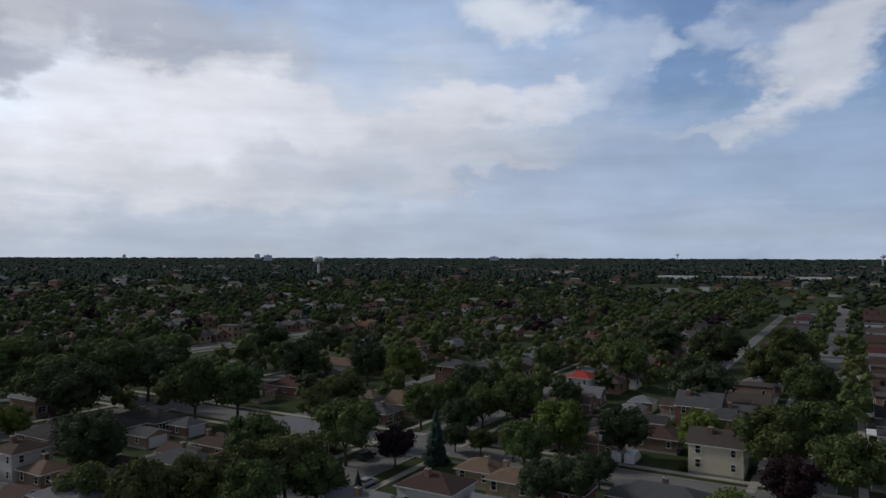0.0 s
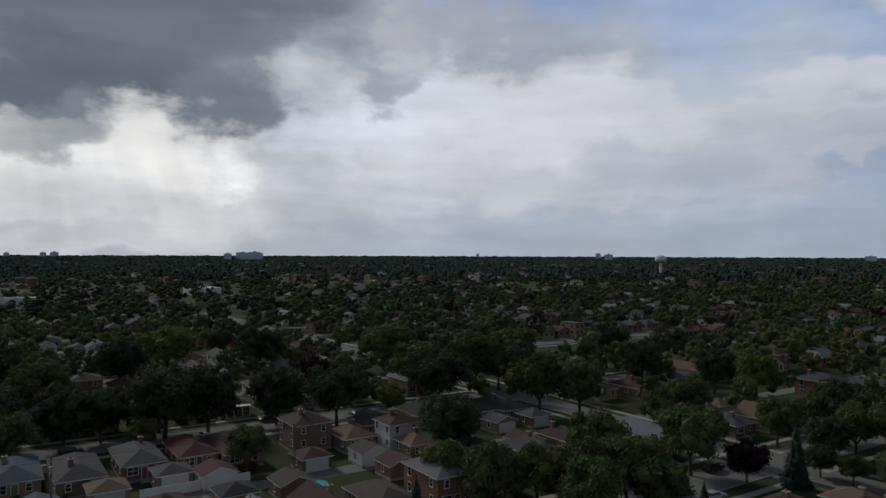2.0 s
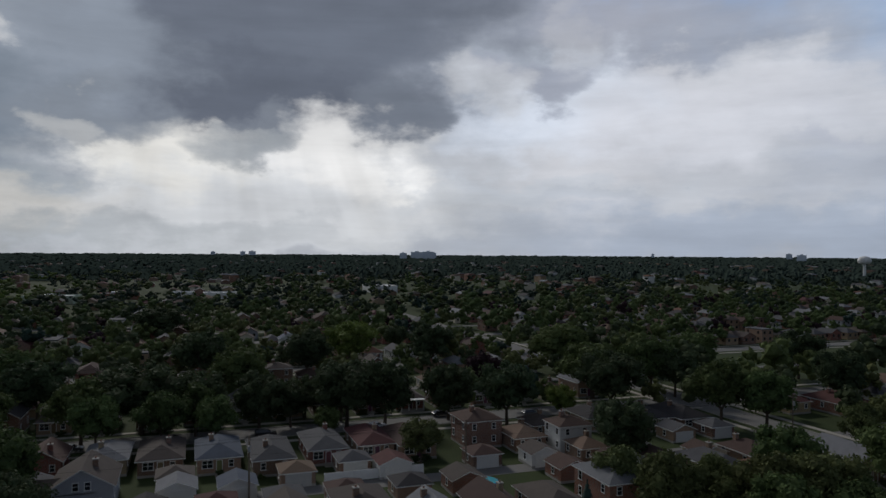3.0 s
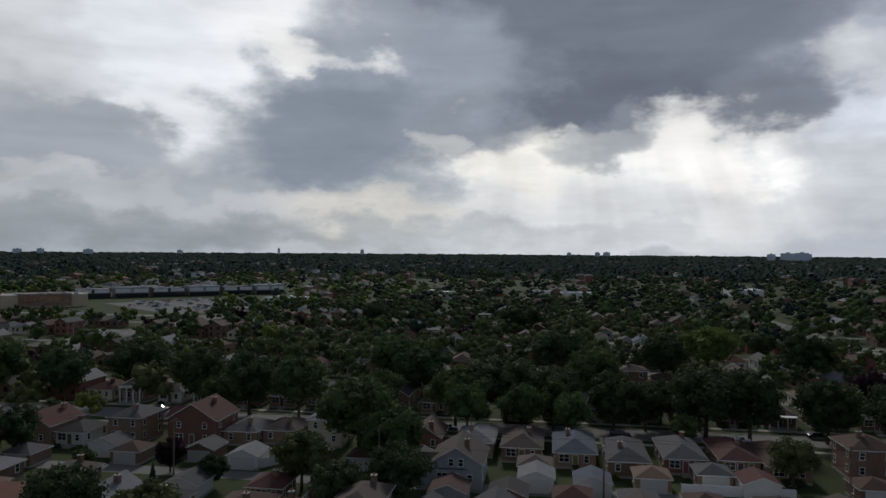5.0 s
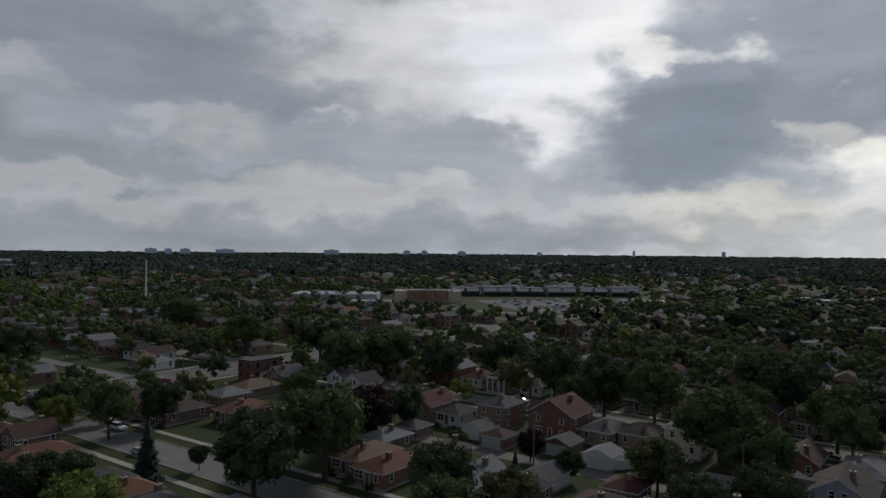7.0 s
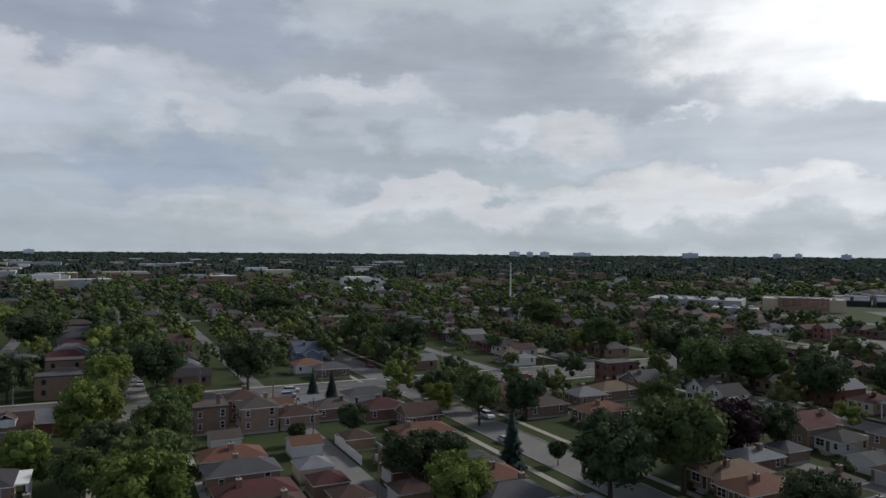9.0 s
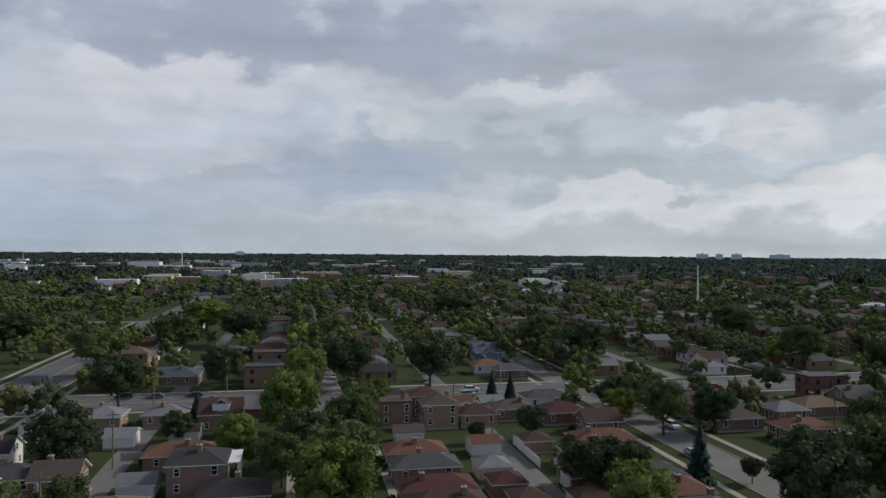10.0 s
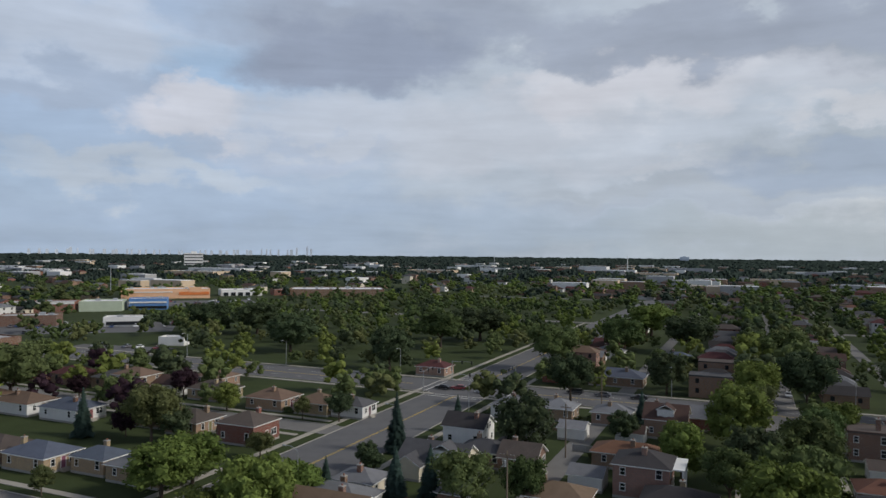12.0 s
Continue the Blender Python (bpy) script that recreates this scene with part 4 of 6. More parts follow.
house(97.6, -122.9, 9.5, 8.7, 1.5, "hip", "taupe", "red", front=-1)
house(112.7, -152.0, 10.9, 8.7, 1, "hip", "tan", "tan", front=-1)
house(99.0, -152.1, 9.5, 7.9, 1, "hip", "tan", "yellow", front=-1)
house(89.4, -152.9, 8.8, 7.1, 1, "hip", "grey", "white", front=-1)
house(51.9, -119.5, 12.4, 8.7, 1, "gable", "grey", "cream", front=1, dormer=(-2.0, 1, 4.0, 'white'), wing=(3.5, 2.5, 5.0, 8.0, 0.3))
house(46.2, -129.0, 9.0, 7.0, 1, "hip", "grey", "tan", front=1)
house(38.6, -127.6, 7.0, 7.0, 1, "gable", "taupe", "brown", front=-1)
house(57.8, -94.5, 10.9, 7.9, 1, "hip", "pale", "white", front=1)
house(59.0, -103.6, 7.3, 6.3, 1, "hip", "pale", "cream", front=1)
house(54.2, -140.4, 8.8, 7.1, 1.5, "gable", "dark", "white", front=1)
house(54.3, -169.7, 8, 7.9, 1, "hip", "pale", "white", front=1)
house(42.8, -172.2, 8, 7.9, 1, "hip", "pale", "tan", front=1)
house(27.0, -109.5, 9.5, 7.1, 1, "hip", "tan", "brown", front=1)
house(95.7, -216.1, 10.2, 7.9, 1, "hip", "maroon", "pink", front=1)
house(49.8, -280.9, 10.9, 7.9, 1, "hip", "pale", "white", front=1)
house(252.6, -179.9, 10.2, 7.9, 1, "hip", "maroon", "pink", front=1)
house(146.3, -169.6, 10.2, 7.9, 1, "hip", "tan", "tan", front=1)
garage(-111.7, 82.5, roof="gable", colour="brown", wall="white", door=-1)
garage(-121.8, -1.8, roof="gable", colour="pale", wall="white", door=1)
garage(-120.6, 7.4, roof="gable", colour="blue", wall="white", door=1)
garage(-125.0, 17.5, roof="hip", colour="tan", wall="tan", door=1)
garage(-124.8, 52.2, roof="hip", colour="brown", wall="brown", door=1)
garage(-122.0, 62.8, roof="gable", colour="taupe", wall="white", door=1)
garage(-125.0, -77.5, roof="hip", colour="brown", wall="brown", door=1)
garage(-120.2, -96.0, roof="hip", colour="grey", wall="brown", door=1)
garage(-125.7, -54.8, roof="gable", colour="pale", wall="white", door=1)
garage(-108.9, -57.8, roof="gable", colour="grey", wall="white", door=-1)
garage(23.2, -156.6, roof="gable", colour="brown", wall="white", door=1)
garage(-8.1, -144.2, roof="hip", colour="maroon", wall="red", door=-1)
garage(-46.8, -138.1, roof="hip", colour="brown", wall="tan", door=1)
garage(-36.0, -137.6, roof="gable", colour="terracotta", wall="white", door=-1)
garage(-33.8, -123.1, roof="hip", colour="pale", wall="cream", door=-1)
garage(-33.7, -113.9, roof="hip", colour="maroon", wall="tan", door=-1)
garage(-34.9, -105.5, roof="hip", colour="brown", wall="tan", door=-1)
garage(35.3, -155.0, roof="gable", colour="pale", wall="white", door=1)
garage(-22.5, -148.3, roof="gable", colour="taupe", wall="white", door=-1)
garage(-106.2, -104.0, roof="hip", colour="grey", wall="brown", door=-1)
garage(-44.5, -104.5, roof="hip", colour="brown", wall="tan", door=1)
garage(44.5, -152.0, roof="gable", colour="pale", wall="white", door=1)
tree(-86.7, 74.6, 9.4, "olive", 4.4)
tree(-79.8, 77.6, 11.4, "olive", 5.3)
tree(-77.4, 84.8, 11.7, "olive", 5.5)
tree(-71.5, 85.2, 9.5, "mid", 4.4)
tree(-92.3, 93.1, 11.6, "mid", 5.4)
tree(-86.5, 65.5, 11.1, "olive", 5.2)
tree(-96.3, 63.5, 9.4, "olive", 4.4)
tree(-115.8, 77.4, 12.4, "dark", 5.7)
tree(-171.1, 104.4, 15.5, "mid", 9.9)
tree(-178.1, 128.3, 15.0, "mid", 7.0)
tree(-134.4, 116.3, 15.1, "mid", 7.0)
tree(-126.7, 122.2, 13.8, "mid", 6.4)
tree(-166.0, 127.7, 13.6, "dark", 6.3)
tree(-83.5, 108.0, 12.1, "mid", 5.6)
tree(-74.9, 112.0, 7.6, "plum", 3.5)
tree(-69.7, 118.3, 10.9, "spruce", 2.8)
tree(-70.2, 126.8, 5.9, "dark", 2.8)
tree(-129.0, 177.4, 12.7, "dark", 5.9)
tree(-115.3, 176.8, 13.0, "light", 6.0)
tree(-111.7, 144.0, 10.6, "olive", 4.9)
tree(-81.2, 155.0, 13.1, "dark", 6.1)
tree(-86.1, 139.2, 10.6, "mid", 4.9)
tree(-66.1, 148.2, 12.2, "mid", 5.7)
tree(-50.1, 132.7, 11.6, "light", 5.4)
tree(-64.4, 126.6, 5.3, "mid", 2.5)
tree(-57.1, 126.2, 5.7, "mid", 2.6)
tree(-38.4, 107.8, 8.6, "dark", 4.0)
tree(-43.4, 106.0, 7.4, "dark", 3.5)
tree(-84.5, 214.4, 11.0, "mid", 5.1)
tree(-39.3, 137.7, 10.7, "dark", 5.0)
tree(-26.4, 147.8, 9.2, "light", 4.3)
tree(-33.2, 182.2, 15.5, "dark", 7.6)
tree(-41.1, 264.0, 15.5, "dark", 8.5)
tree(-63.2, 274.1, 15.5, "dark", 8.0)
tree(-11.7, 136.1, 13.5, "mid", 6.3)
tree(-5.5, 145.5, 13.9, "mid", 6.5)
tree(-8.6, 123.5, 8.9, "plum", 4.1)
tree(-0.2, 128.5, 12.3, "mid", 5.7)
tree(-20.8, 217.2, 14.9, "mid", 6.9)
tree(-8.6, 193.9, 13.9, "mid", 6.5)
tree(-20.7, 284.7, 14.6, "mid", 6.8)
tree(-37.9, 119.1, 6.4, "dark", 3.0)
tree(-213.1, 117.3, 15.5, "mid", 9.6)
tree(-108.1, 128.8, 9.7, "olive", 4.5)
tree(-84.0, 150.0, 10.0, "mid", 4.6)
tree(-62.5, 169.3, 9.2, "dark", 4.3)
tree(-58.8, 212.2, 15.0, "mid", 7.0)
tree(-143.1, 162.6, 14.8, "dark", 6.9)
tree(-178.1, 184.7, 15.5, "dark", 8.1)
tree(-168.1, -9.9, 15.5, "dark", 9.1)
tree(-170.6, 1.6, 12.8, "dark", 6.0)
tree(-162.8, 14.6, 13.4, "dark", 6.2)
tree(-164.4, 21.7, 10.2, "dark", 4.7)
tree(-188.7, 11.7, 14.8, "mid", 6.9)
tree(-158.9, 33.4, 15.5, "dark", 8.0)
tree(-250.0, 53.4, 15.5, "light", 8.5)
tree(-274.5, 77.3, 10.7, "dark", 5.0)
tree(-191.6, 80.0, 10.6, "plum", 4.9)
tree(-160.0, 58.2, 13.4, "dark", 6.2)
tree(-149.6, 68.8, 14.6, "dark", 6.8)
tree(-152.4, 98.4, 15.5, "dark", 8.3)
tree(-120.4, 80.5, 9.9, "dark", 4.6)
tree(-170.3, 122.6, 15.5, "mid", 7.7)
tree(-184.9, 148.7, 15.5, "mid", 8.7)
tree(-223.0, 34.2, 14.8, "dark", 6.9)
tree(-228.7, 3.6, 15.5, "dark", 7.8)
tree(-232.2, 78.2, 15.5, "dark", 7.8)
tree(-164.0, -71.4, 15.2, "dark", 7.1)
tree(-159.8, -57.5, 14.5, "mid", 6.7)
tree(-131.6, -35.3, 15.5, "mid", 7.8)
tree(-122.2, -26.1, 12.4, "mid", 5.7)
tree(-113.9, -40.4, 9.8, "olive", 4.6)
tree(-107.5, -22.9, 10.5, "dark", 4.9)
tree(-101.4, -30.2, 9.0, "dark", 4.2)
tree(-119.6, -67.0, 6.1, "plum", 2.8)
tree(-122.1, -100.2, 9.9, "dark", 4.6)
tree(-109.5, -99.8, 12.1, "plum", 5.6)
tree(-95.4, -97.1, 13.5, "mid", 6.3)
tree(-86.5, -63.4, 11.0, "dark", 5.1)
tree(-161.9, -20.9, 13.4, "mid", 6.2)
tree(-184.9, -32.8, 14.7, "dark", 6.9)
tree(-162.5, 1.3, 11.1, "mid", 5.2)
tree(-172.8, 26.3, 10.1, "dark", 4.7)
tree(-166.2, 33.6, 13.9, "dark", 6.5)
tree(-160.2, 42.7, 14.7, "dark", 6.8)
tree(-170.9, -87.6, 15.1, "dark", 7.0)
tree(-177.7, -108.6, 15.5, "dark", 7.6)
tree(-113.3, -55.8, 5.4, "dark", 2.5)
tree(-175.1, -151.7, 15.5, "mid", 9.2)
tree(-154.3, -149.8, 15.5, "mid", 8.5)
tree(-167.6, -123.2, 14.2, "dark", 6.6)
tree(-329.6, -12.3, 15.5, "dark", 10.5)
tree(-334.5, -81.6, 15.5, "dark", 7.6)
tree(-198.7, -43.4, 15.5, "mid", 7.4)
tree(2.0, -159.1, 13.6, "light", 6.3)
tree(-9.6, -139.3, 11.9, "mid", 5.5)
tree(-7.0, -116.3, 12.3, "mid", 5.7)
tree(-4.8, -104.5, 12.8, "light", 6.0)
tree(2.7, -123.4, 9.0, "mid", 4.2)
tree(-37.1, -203.2, 15.5, "dark", 7.2)
tree(-50.0, -182.7, 8.7, "spruce", 2.3)
tree(-56.5, -187.2, 7.8, "spruce", 2.0)
tree(-76.3, -163.4, 9.8, "dark", 4.6)
tree(-78.7, -144.4, 11.8, "mid", 5.5)
tree(-91.0, -144.5, 10.5, "dark", 4.9)
tree(-68.9, -113.6, 10.9, "spruce", 2.8)
tree(-46.0, -110.4, 9.8, "dark", 4.6)
tree(-51.8, -108.5, 9.8, "dark", 4.6)
tree(-48.6, -95.0, 10.2, "light", 4.7)
tree(-73.5, -91.0, 14.8, "dark", 6.9)
tree(-87.8, -89.9, 15.5, "mid", 7.4)
tree(-77.6, -111.4, 4.5, "dark", 1.8)
tree(-118.4, -129.6, 10.2, "mid", 4.7)
tree(-136.1, -162.7, 7.4, "spruce", 1.9)
tree(-92.4, -262.9, 15.5, "mid", 8.8)
tree(-99.0, -238.7, 15.5, "dark", 8.2)
tree(-87.7, -409.1, 15.5, "dark", 11.9)
tree(-13.8, -207.5, 15.5, "dark", 7.3)
tree(-1.7, -198.3, 13.5, "light", 6.3)
tree(-11.6, -262.1, 15.5, "mid", 8.7)
tree(23.4, -309.9, 15.5, "dark", 10.8)
tree(21.8, -213.5, 12.4, "dark", 5.8)
tree(-202.9, -306.1, 15.5, "mid", 12.8)
tree(-171.9, -219.2, 15.5, "mid", 8.0)
tree(-167.1, -144.1, 15.5, "mid", 8.7)
tree(46.0, -285.9, 15.5, "mid", 8.9)
tree(44.8, -366.6, 15.5, "light", 11.7)
tree(24.7, -154.5, 6.9, "dark", 3.2)
tree(-179.1, -186.0, 15.5, "dark", 9.0)
tree(23.4, -174.5, 8.0, "spruce", 2.1)
tree(87.6, -88.5, 9.0, "light", 5.6)
tree(65.0, -76.5, 8.5, "light", 5.2)
tree(65.2, -93.4, 7.5, "light", 4.4)
tree(88.0, -96.0, 8.6, "light", 5.2)
tree(62.2, -80.4, 12.0, "light", 5.6)
tree(86.8, -113.0, 5.0, "olive", 2.6)
tree(93.8, -95.4, 4.6, "dark", 3.4)
tree(114.1, -112.4, 12.0, "olive", 5.6)
tree(109.9, -115.0, 7.6, "dark", 3.5)
tree(131.4, -110.3, 10.5, "spruce", 2.7)
tree(166.7, -138.6, 6.3, "plum", 2.9)
tree(142.6, -151.8, 7.8, "plum", 3.6)
tree(65.2, -128.5, 12.0, "spruce", 2.7)
tree(64.9, -116.0, 5.2, "dark", 2.2)
tree(62.2, -113.1, 4.5, "dark", 1.9)
tree(62.2, -97.7, 7.4, "spruce", 1.9)
tree(51.0, -100.3, 9.6, "spruce", 2.5)
tree(46.5, -103.6, 9.7, "spruce", 2.5)
tree(39.9, -101.2, 9.6, "mid", 4.5)
tree(40.7, -136.4, 12.6, "dark", 5.9)
tree(60.1, -148.7, 8.3, "spruce", 2.2)
tree(89.0, -145.3, 7.0, "dark", 3.2)
tree(120.5, -143.3, 7.0, "light", 3.3)
tree(112.0, -215.1, 15.5, "dark", 7.3)
tree(169.2, -238.9, 15.5, "dark", 9.8)
tree(220.8, -283.8, 15.5, "dark", 10.3)
tree(240.8, -272.7, 15.5, "dark", 9.8)
tree(114.3, -309.3, 15.5, "dark", 13.1)
tree(120.4, -277.5, 15.5, "mid", 10.6)
tree(62.2, -241.6, 15.5, "mid", 8.5)
tree(44.2, -190.3, 13.3, "dark", 6.2)
tree(32.1, -107.7, 8.3, "mid", 3.8)
tree(176.9, -126.4, 15.5, "olive", 8.6)

# ---- the rest of the blocks: houses lot by lot ----
def heading(x, y):
    return math.degrees(math.atan2(-x, y)) % 360


def in_sight(x, y, near=70):
    return (heading(x, y) < 242 or heading(x, y) > 353) and math.hypot(x, y) > near


PARK = (-211, 212, 40, 70)
STORES = [(-405, -240, 50, 45), (-435, -300, 75, 75), (-560, -300, 60, 90), (-495, -185, 26, 30), (-600, -98, 20, 30), (-610, 8, 30, 30), (400, -350, 44, 36), (404, -425, 56, 44), (440, -500, 50, 50), (352, -575, 50, 32), (318, -268, 44, 26), (240, -226, 24, 16), (279, -189, 14, 8)]         # ground kept clear for shops and car parks: (x, y, half x, half y)


def kept(x, y):
    return abs(x - PARK[0]) < PARK[2] and abs(y - PARK[1]) < PARK[3] or any(abs(x - a) < c and abs(y - b) < d for a, b, c, d in STORES)


ROOF_MIX = ["brown"] * 5 + ["terracotta"] * 1 + ["tan"] * 1 + ["grey"] * 7 + ["dark"] * 3 + ["maroon"] * 2 + ["taupe"] * 5 + ["pale"] * 3
WALL_MIX = ["red"] * 3 + ["brown"] * 5 + ["tan"] * 4 + ["yellow"] * 2 + ["pink"] + ["white"] * 3 + ["cream"] * 2 + ["grey"]
far_lots = []
for sx, sh in NS:
    for (y0, h0), (y1, h1) in zip(EW, EW[1:]):
        for sgn in (-1, 1):
            y = y0 + h0 + 12
            if sx == 76 and sgn > 0:        # these lots face the side streets
                continue
            while y < y1 - h1 - 9:
                lot = rng.uniform(9.3, 10.8)
                w, d = rng.uniform(9.6, 11.8), rng.uniform(6.3, 7.2)
                x = sx + sgn * (sh + 7.2 + w / 2)
                col, wal = rng.choice(ROOF_MIX), rng.choice(WALL_MIX)
                kind = rng.choice(("hip", "hip", "gable", "flat" if rng.random() < 0.3 else "hip"))
                fl = rng.choice((1, 1, 1, 1, 1, 1.5, 2))
                if fl == 1.5:
                    kind = "gable"
                if kind == "flat":
                    fl, col = 2, rng.choice(("grey", "taupe"))
                gx = sx + sgn * 32.5
                gc, gw = rng.choice(ROOF_MIX), rng.choice(WALL_MIX)
                dist = math.hypot(x, y)
                if in_sight(x, y) and not kept(x, y):
                    if dist < 214:
                        if free(x, y, w / 2 + 5.0, d / 2 + 0.3):
                            house(x, y, w, d, fl, kind, col, wal, 0, -sgn, chimney=rng.random() < 0.7, porch=rng.random() < 0.25)
                            fx = sx + sgn * (sh + 4.9)
                            strip("path", min(fx, x - sgn * w / 2), y - 0.55, max(fx, x - sgn * w / 2), y + 0.55, 0.06, WALK, "pale concrete front path to a house", "path", 0.1)
                            if rng.random() < 0.5:
                                shrub(x - sgn * (w / 2 + 0.9), y + rng.choice((-1, 1)) * d * 0.32, rng.uniform(0.6, 1.1))
                            if rng.random() < 0.4:
                                py = y + rng.uniform(-1, 1)
                                strip("patio", x + sgn * w / 2 - 2, py - 2, x + sgn * w / 2 + 2, py + 2, 0.05, WALK, "pale concrete back yard patio", "patio", 0.1)
                        if rng.random() < 0.8 and free(gx, y, 3.4, 3.4) and dist < 196:
                            garage(gx, y + 1.0, colour=gc, wall=gw, roof=rng.choice(("hip", "gable")), door=sgn)
                    elif free(x, y, w / 2, d / 2):
                        far_lots.append((x, y, w, d, fl, kind, col, wal))
                y += lot
# the blocks east of the avenue, along its side streets
for sy, sh in EAST:
    for sgn in (-1, 1):
        x = 98.0
        while x < 420:
            w, d = rng.uniform(11.5, 14.5), rng.uniform(7.5, 9.0)
            y = sy + sgn * (sh + 8.5 + d / 2)
            col, wal = rng.choice(("tan", "taupe", "brown", "grey", "blue", "maroon")), rng.choice(("tan", "yellow", "brown", "red", "white"))
            if math.hypot(x, y) < 214:
                if free(x, y, w / 2 + 0.6, d / 2 + 0.6):
                    house(x, y, w, d, 1, "hip", col, wal, 0, -1)
            elif not kept(x, y):
                far_lots.append((x, y, w, d, 1, "hip", col, wal))
            x += w + rng.uniform(3, 6)
# past the gridded blocks
for i in range(2600):
    a, rr = radians(rng.uniform(-7, 242)), 450 * math.exp(rng.uniform(0, 1.6))
    x, y = -math.sin(a) * rr, math.cos(a) * rr
    if (y > -150 or x > 150) and rng.random() < 0.5:
        continue
    if max(abs(x + 30) - 440, abs(y) - 640) > 0 and not kept(x, y):
        far_lots.append((x, y, rng.uniform(11, 16), rng.uniform(8, 11), rng.choice((1, 1, 2)), rng.choice(("hip", "gable")), rng.choice(ROOF_MIX), rng.choice(WALL_MIX)))
s = Shape()
for x, y, w, d, fl, kind, col, wal in far_lots:
    z = 0.6 + 2.7 * fl
    s.box(x - w / 2, y - d / 2, 0, x + w / 2, y + d / 2, z, WALLS[wal])
    rs = 1.9 if kind != "flat" else 0.3
    W, D = w / 2 + 0.4, d / 2 + 0.4
    r = W - D if kind == "hip" else W
    if kind == "flat":
        s.box(x - W + 0.3, y - D + 0.3, z, x + W - 0.3, y + D - 0.3, z + 0.4, ROOFS[col])
    else:
        s.solid([(x - W, y - D, z - 0.1), (x + W, y - D, z - 0.1), (x + W, y + D, z - 0.1), (x - W, y + D, z - 0.1), (x - r, y, z + rs), (x + r, y, z + rs)],
                [(0, 1, 5, 4), (2, 3, 4, 5)] + ([(1, 2, 5), (3, 0, 4)] if kind == "hip" else []), ROOFS[col])
        if kind == "gable":
            for q in (-1, 1):
                s.face([(x + q * w / 2, y - d / 2, z), (x + q * w / 2, y + d / 2, z), (x + q * w / 2, y, z + rs - 0.2)], WALLS[wal])
    if math.hypot(x, y) < 520:
        for q in (-1, 1):
            for o in (-0.25, 0.25):
                for lev in range(int(fl)):
                    zz = 1.4 + 2.75 * lev
                    s.box(x + q * w / 2 - 0.06, y + o * d - 0.55, zz, x + q * w / 2 + 0.06, y + o * d + 0.55, zz + 1.3, GLASS)
                    s.box(x + o * w * 1.2 - 0.5, y + q * d / 2 - 0.06, zz, x + o * w * 1.2 + 0.5, y + q * d / 2 + 0.06, zz + 1.3, GLASS)
tagged(new("distant_houses", s.mesh("distant_houses")), "distant small brick and frame houses among trees", "houses", kind="stuff")

# ---- trees along the kerbs, in the yards and far away ----
KIND_MIX = ["mid"] * 6 + ["dark"] * 4 + ["olive"] * 3 + ["light"] * 2
spots = []
for sx, sh in NS:
    y = -640
    while y < 640:
        for sgn in (-1, 1):
            lush = sx == -7 and y < -205
            if rng.random() < (0.9 if lush else 0.2 if sx == -7 and y > 150 else 0.5) and all(abs(y - c) > h + 7 for c, h in EW) and (sx != 76 or rng.random() < 0.3):
                spots.append((sx + sgn * (sh + 2.0) + rng.uniform(-0.4, 0.4), y + rng.uniform(-3, 3), rng.uniform(7.5, 11.5) + (2.5 if lush else 0), "light" if lush and rng.random() < 0.5 else rng.choice(KIND_MIX)))
        y += 11.5
for i in range(6000):
    x, y = rng.uniform(-480, 330), rng.uniform(-560, 560)
    spots.append((x, y, rng.uniform(4.5, 10.0), rng.choice(KIND_MIX + ["spruce", "plum"])))
for y in range(162, 284, 10):       # the tall trees at the park's edge
    spots.append((-168.5 + rng.uniform(-1, 1), y + rng.uniform(-2, 2), rng.uniform(11, 14), rng.choice(("mid", "dark", "olive"))))
for x in range(-250, -172, 9):
    spots.append((x + rng.uniform(-2, 2), 140.5, rng.uniform(11, 14), rng.choice(("mid", "dark"))))
soft = []
for x, y, hgt, kind in spots:
    if not in_sight(x, y, 78) or kept(x, y):
        continue
    dist = math.hypot(x, y)
    near = dist < 178
    if abs(x + 9) < 36 and abs(x + 8) > 9 and y > 150 and rng.random() < 0.8:      # the closely built street to the north
        continue
    if near and rng.random() < (0.45 if y < -60 else 0.2):
        continue
    if not free(x, y, 2.6 if near else 1.8, 2.6 if near else 1.8) or any(abs(x - c) < h + 0.8 for c, h in NS) or any(abs(y - c) < h + 0.8 for c, h in EW) or any(abs(x - c) < 3 for c in ALLEYS) or x > 86 and any(abs(y - c) < h + 0.8 for c, h in EAST):
        continue
    if not near:
        hgt += 2.0 if y > -100 else 1.0
    r = hgt * 0.46
    if any((x - a) ** 2 + (y - b) ** 2 < (0.68 * (r + q)) ** 2 for a, b, q in CROWNS):
        continue
    if dist < 178:
        tree(x, y, hgt, kind)
    else:
        CROWNS.append((x, y, r))
        soft.append((x, y, hgt, r, "mid" if kind == "light" and y > -100 else rng.choice(("mid", "light", "olive", "mid", "dark")) if y < -205 else kind))


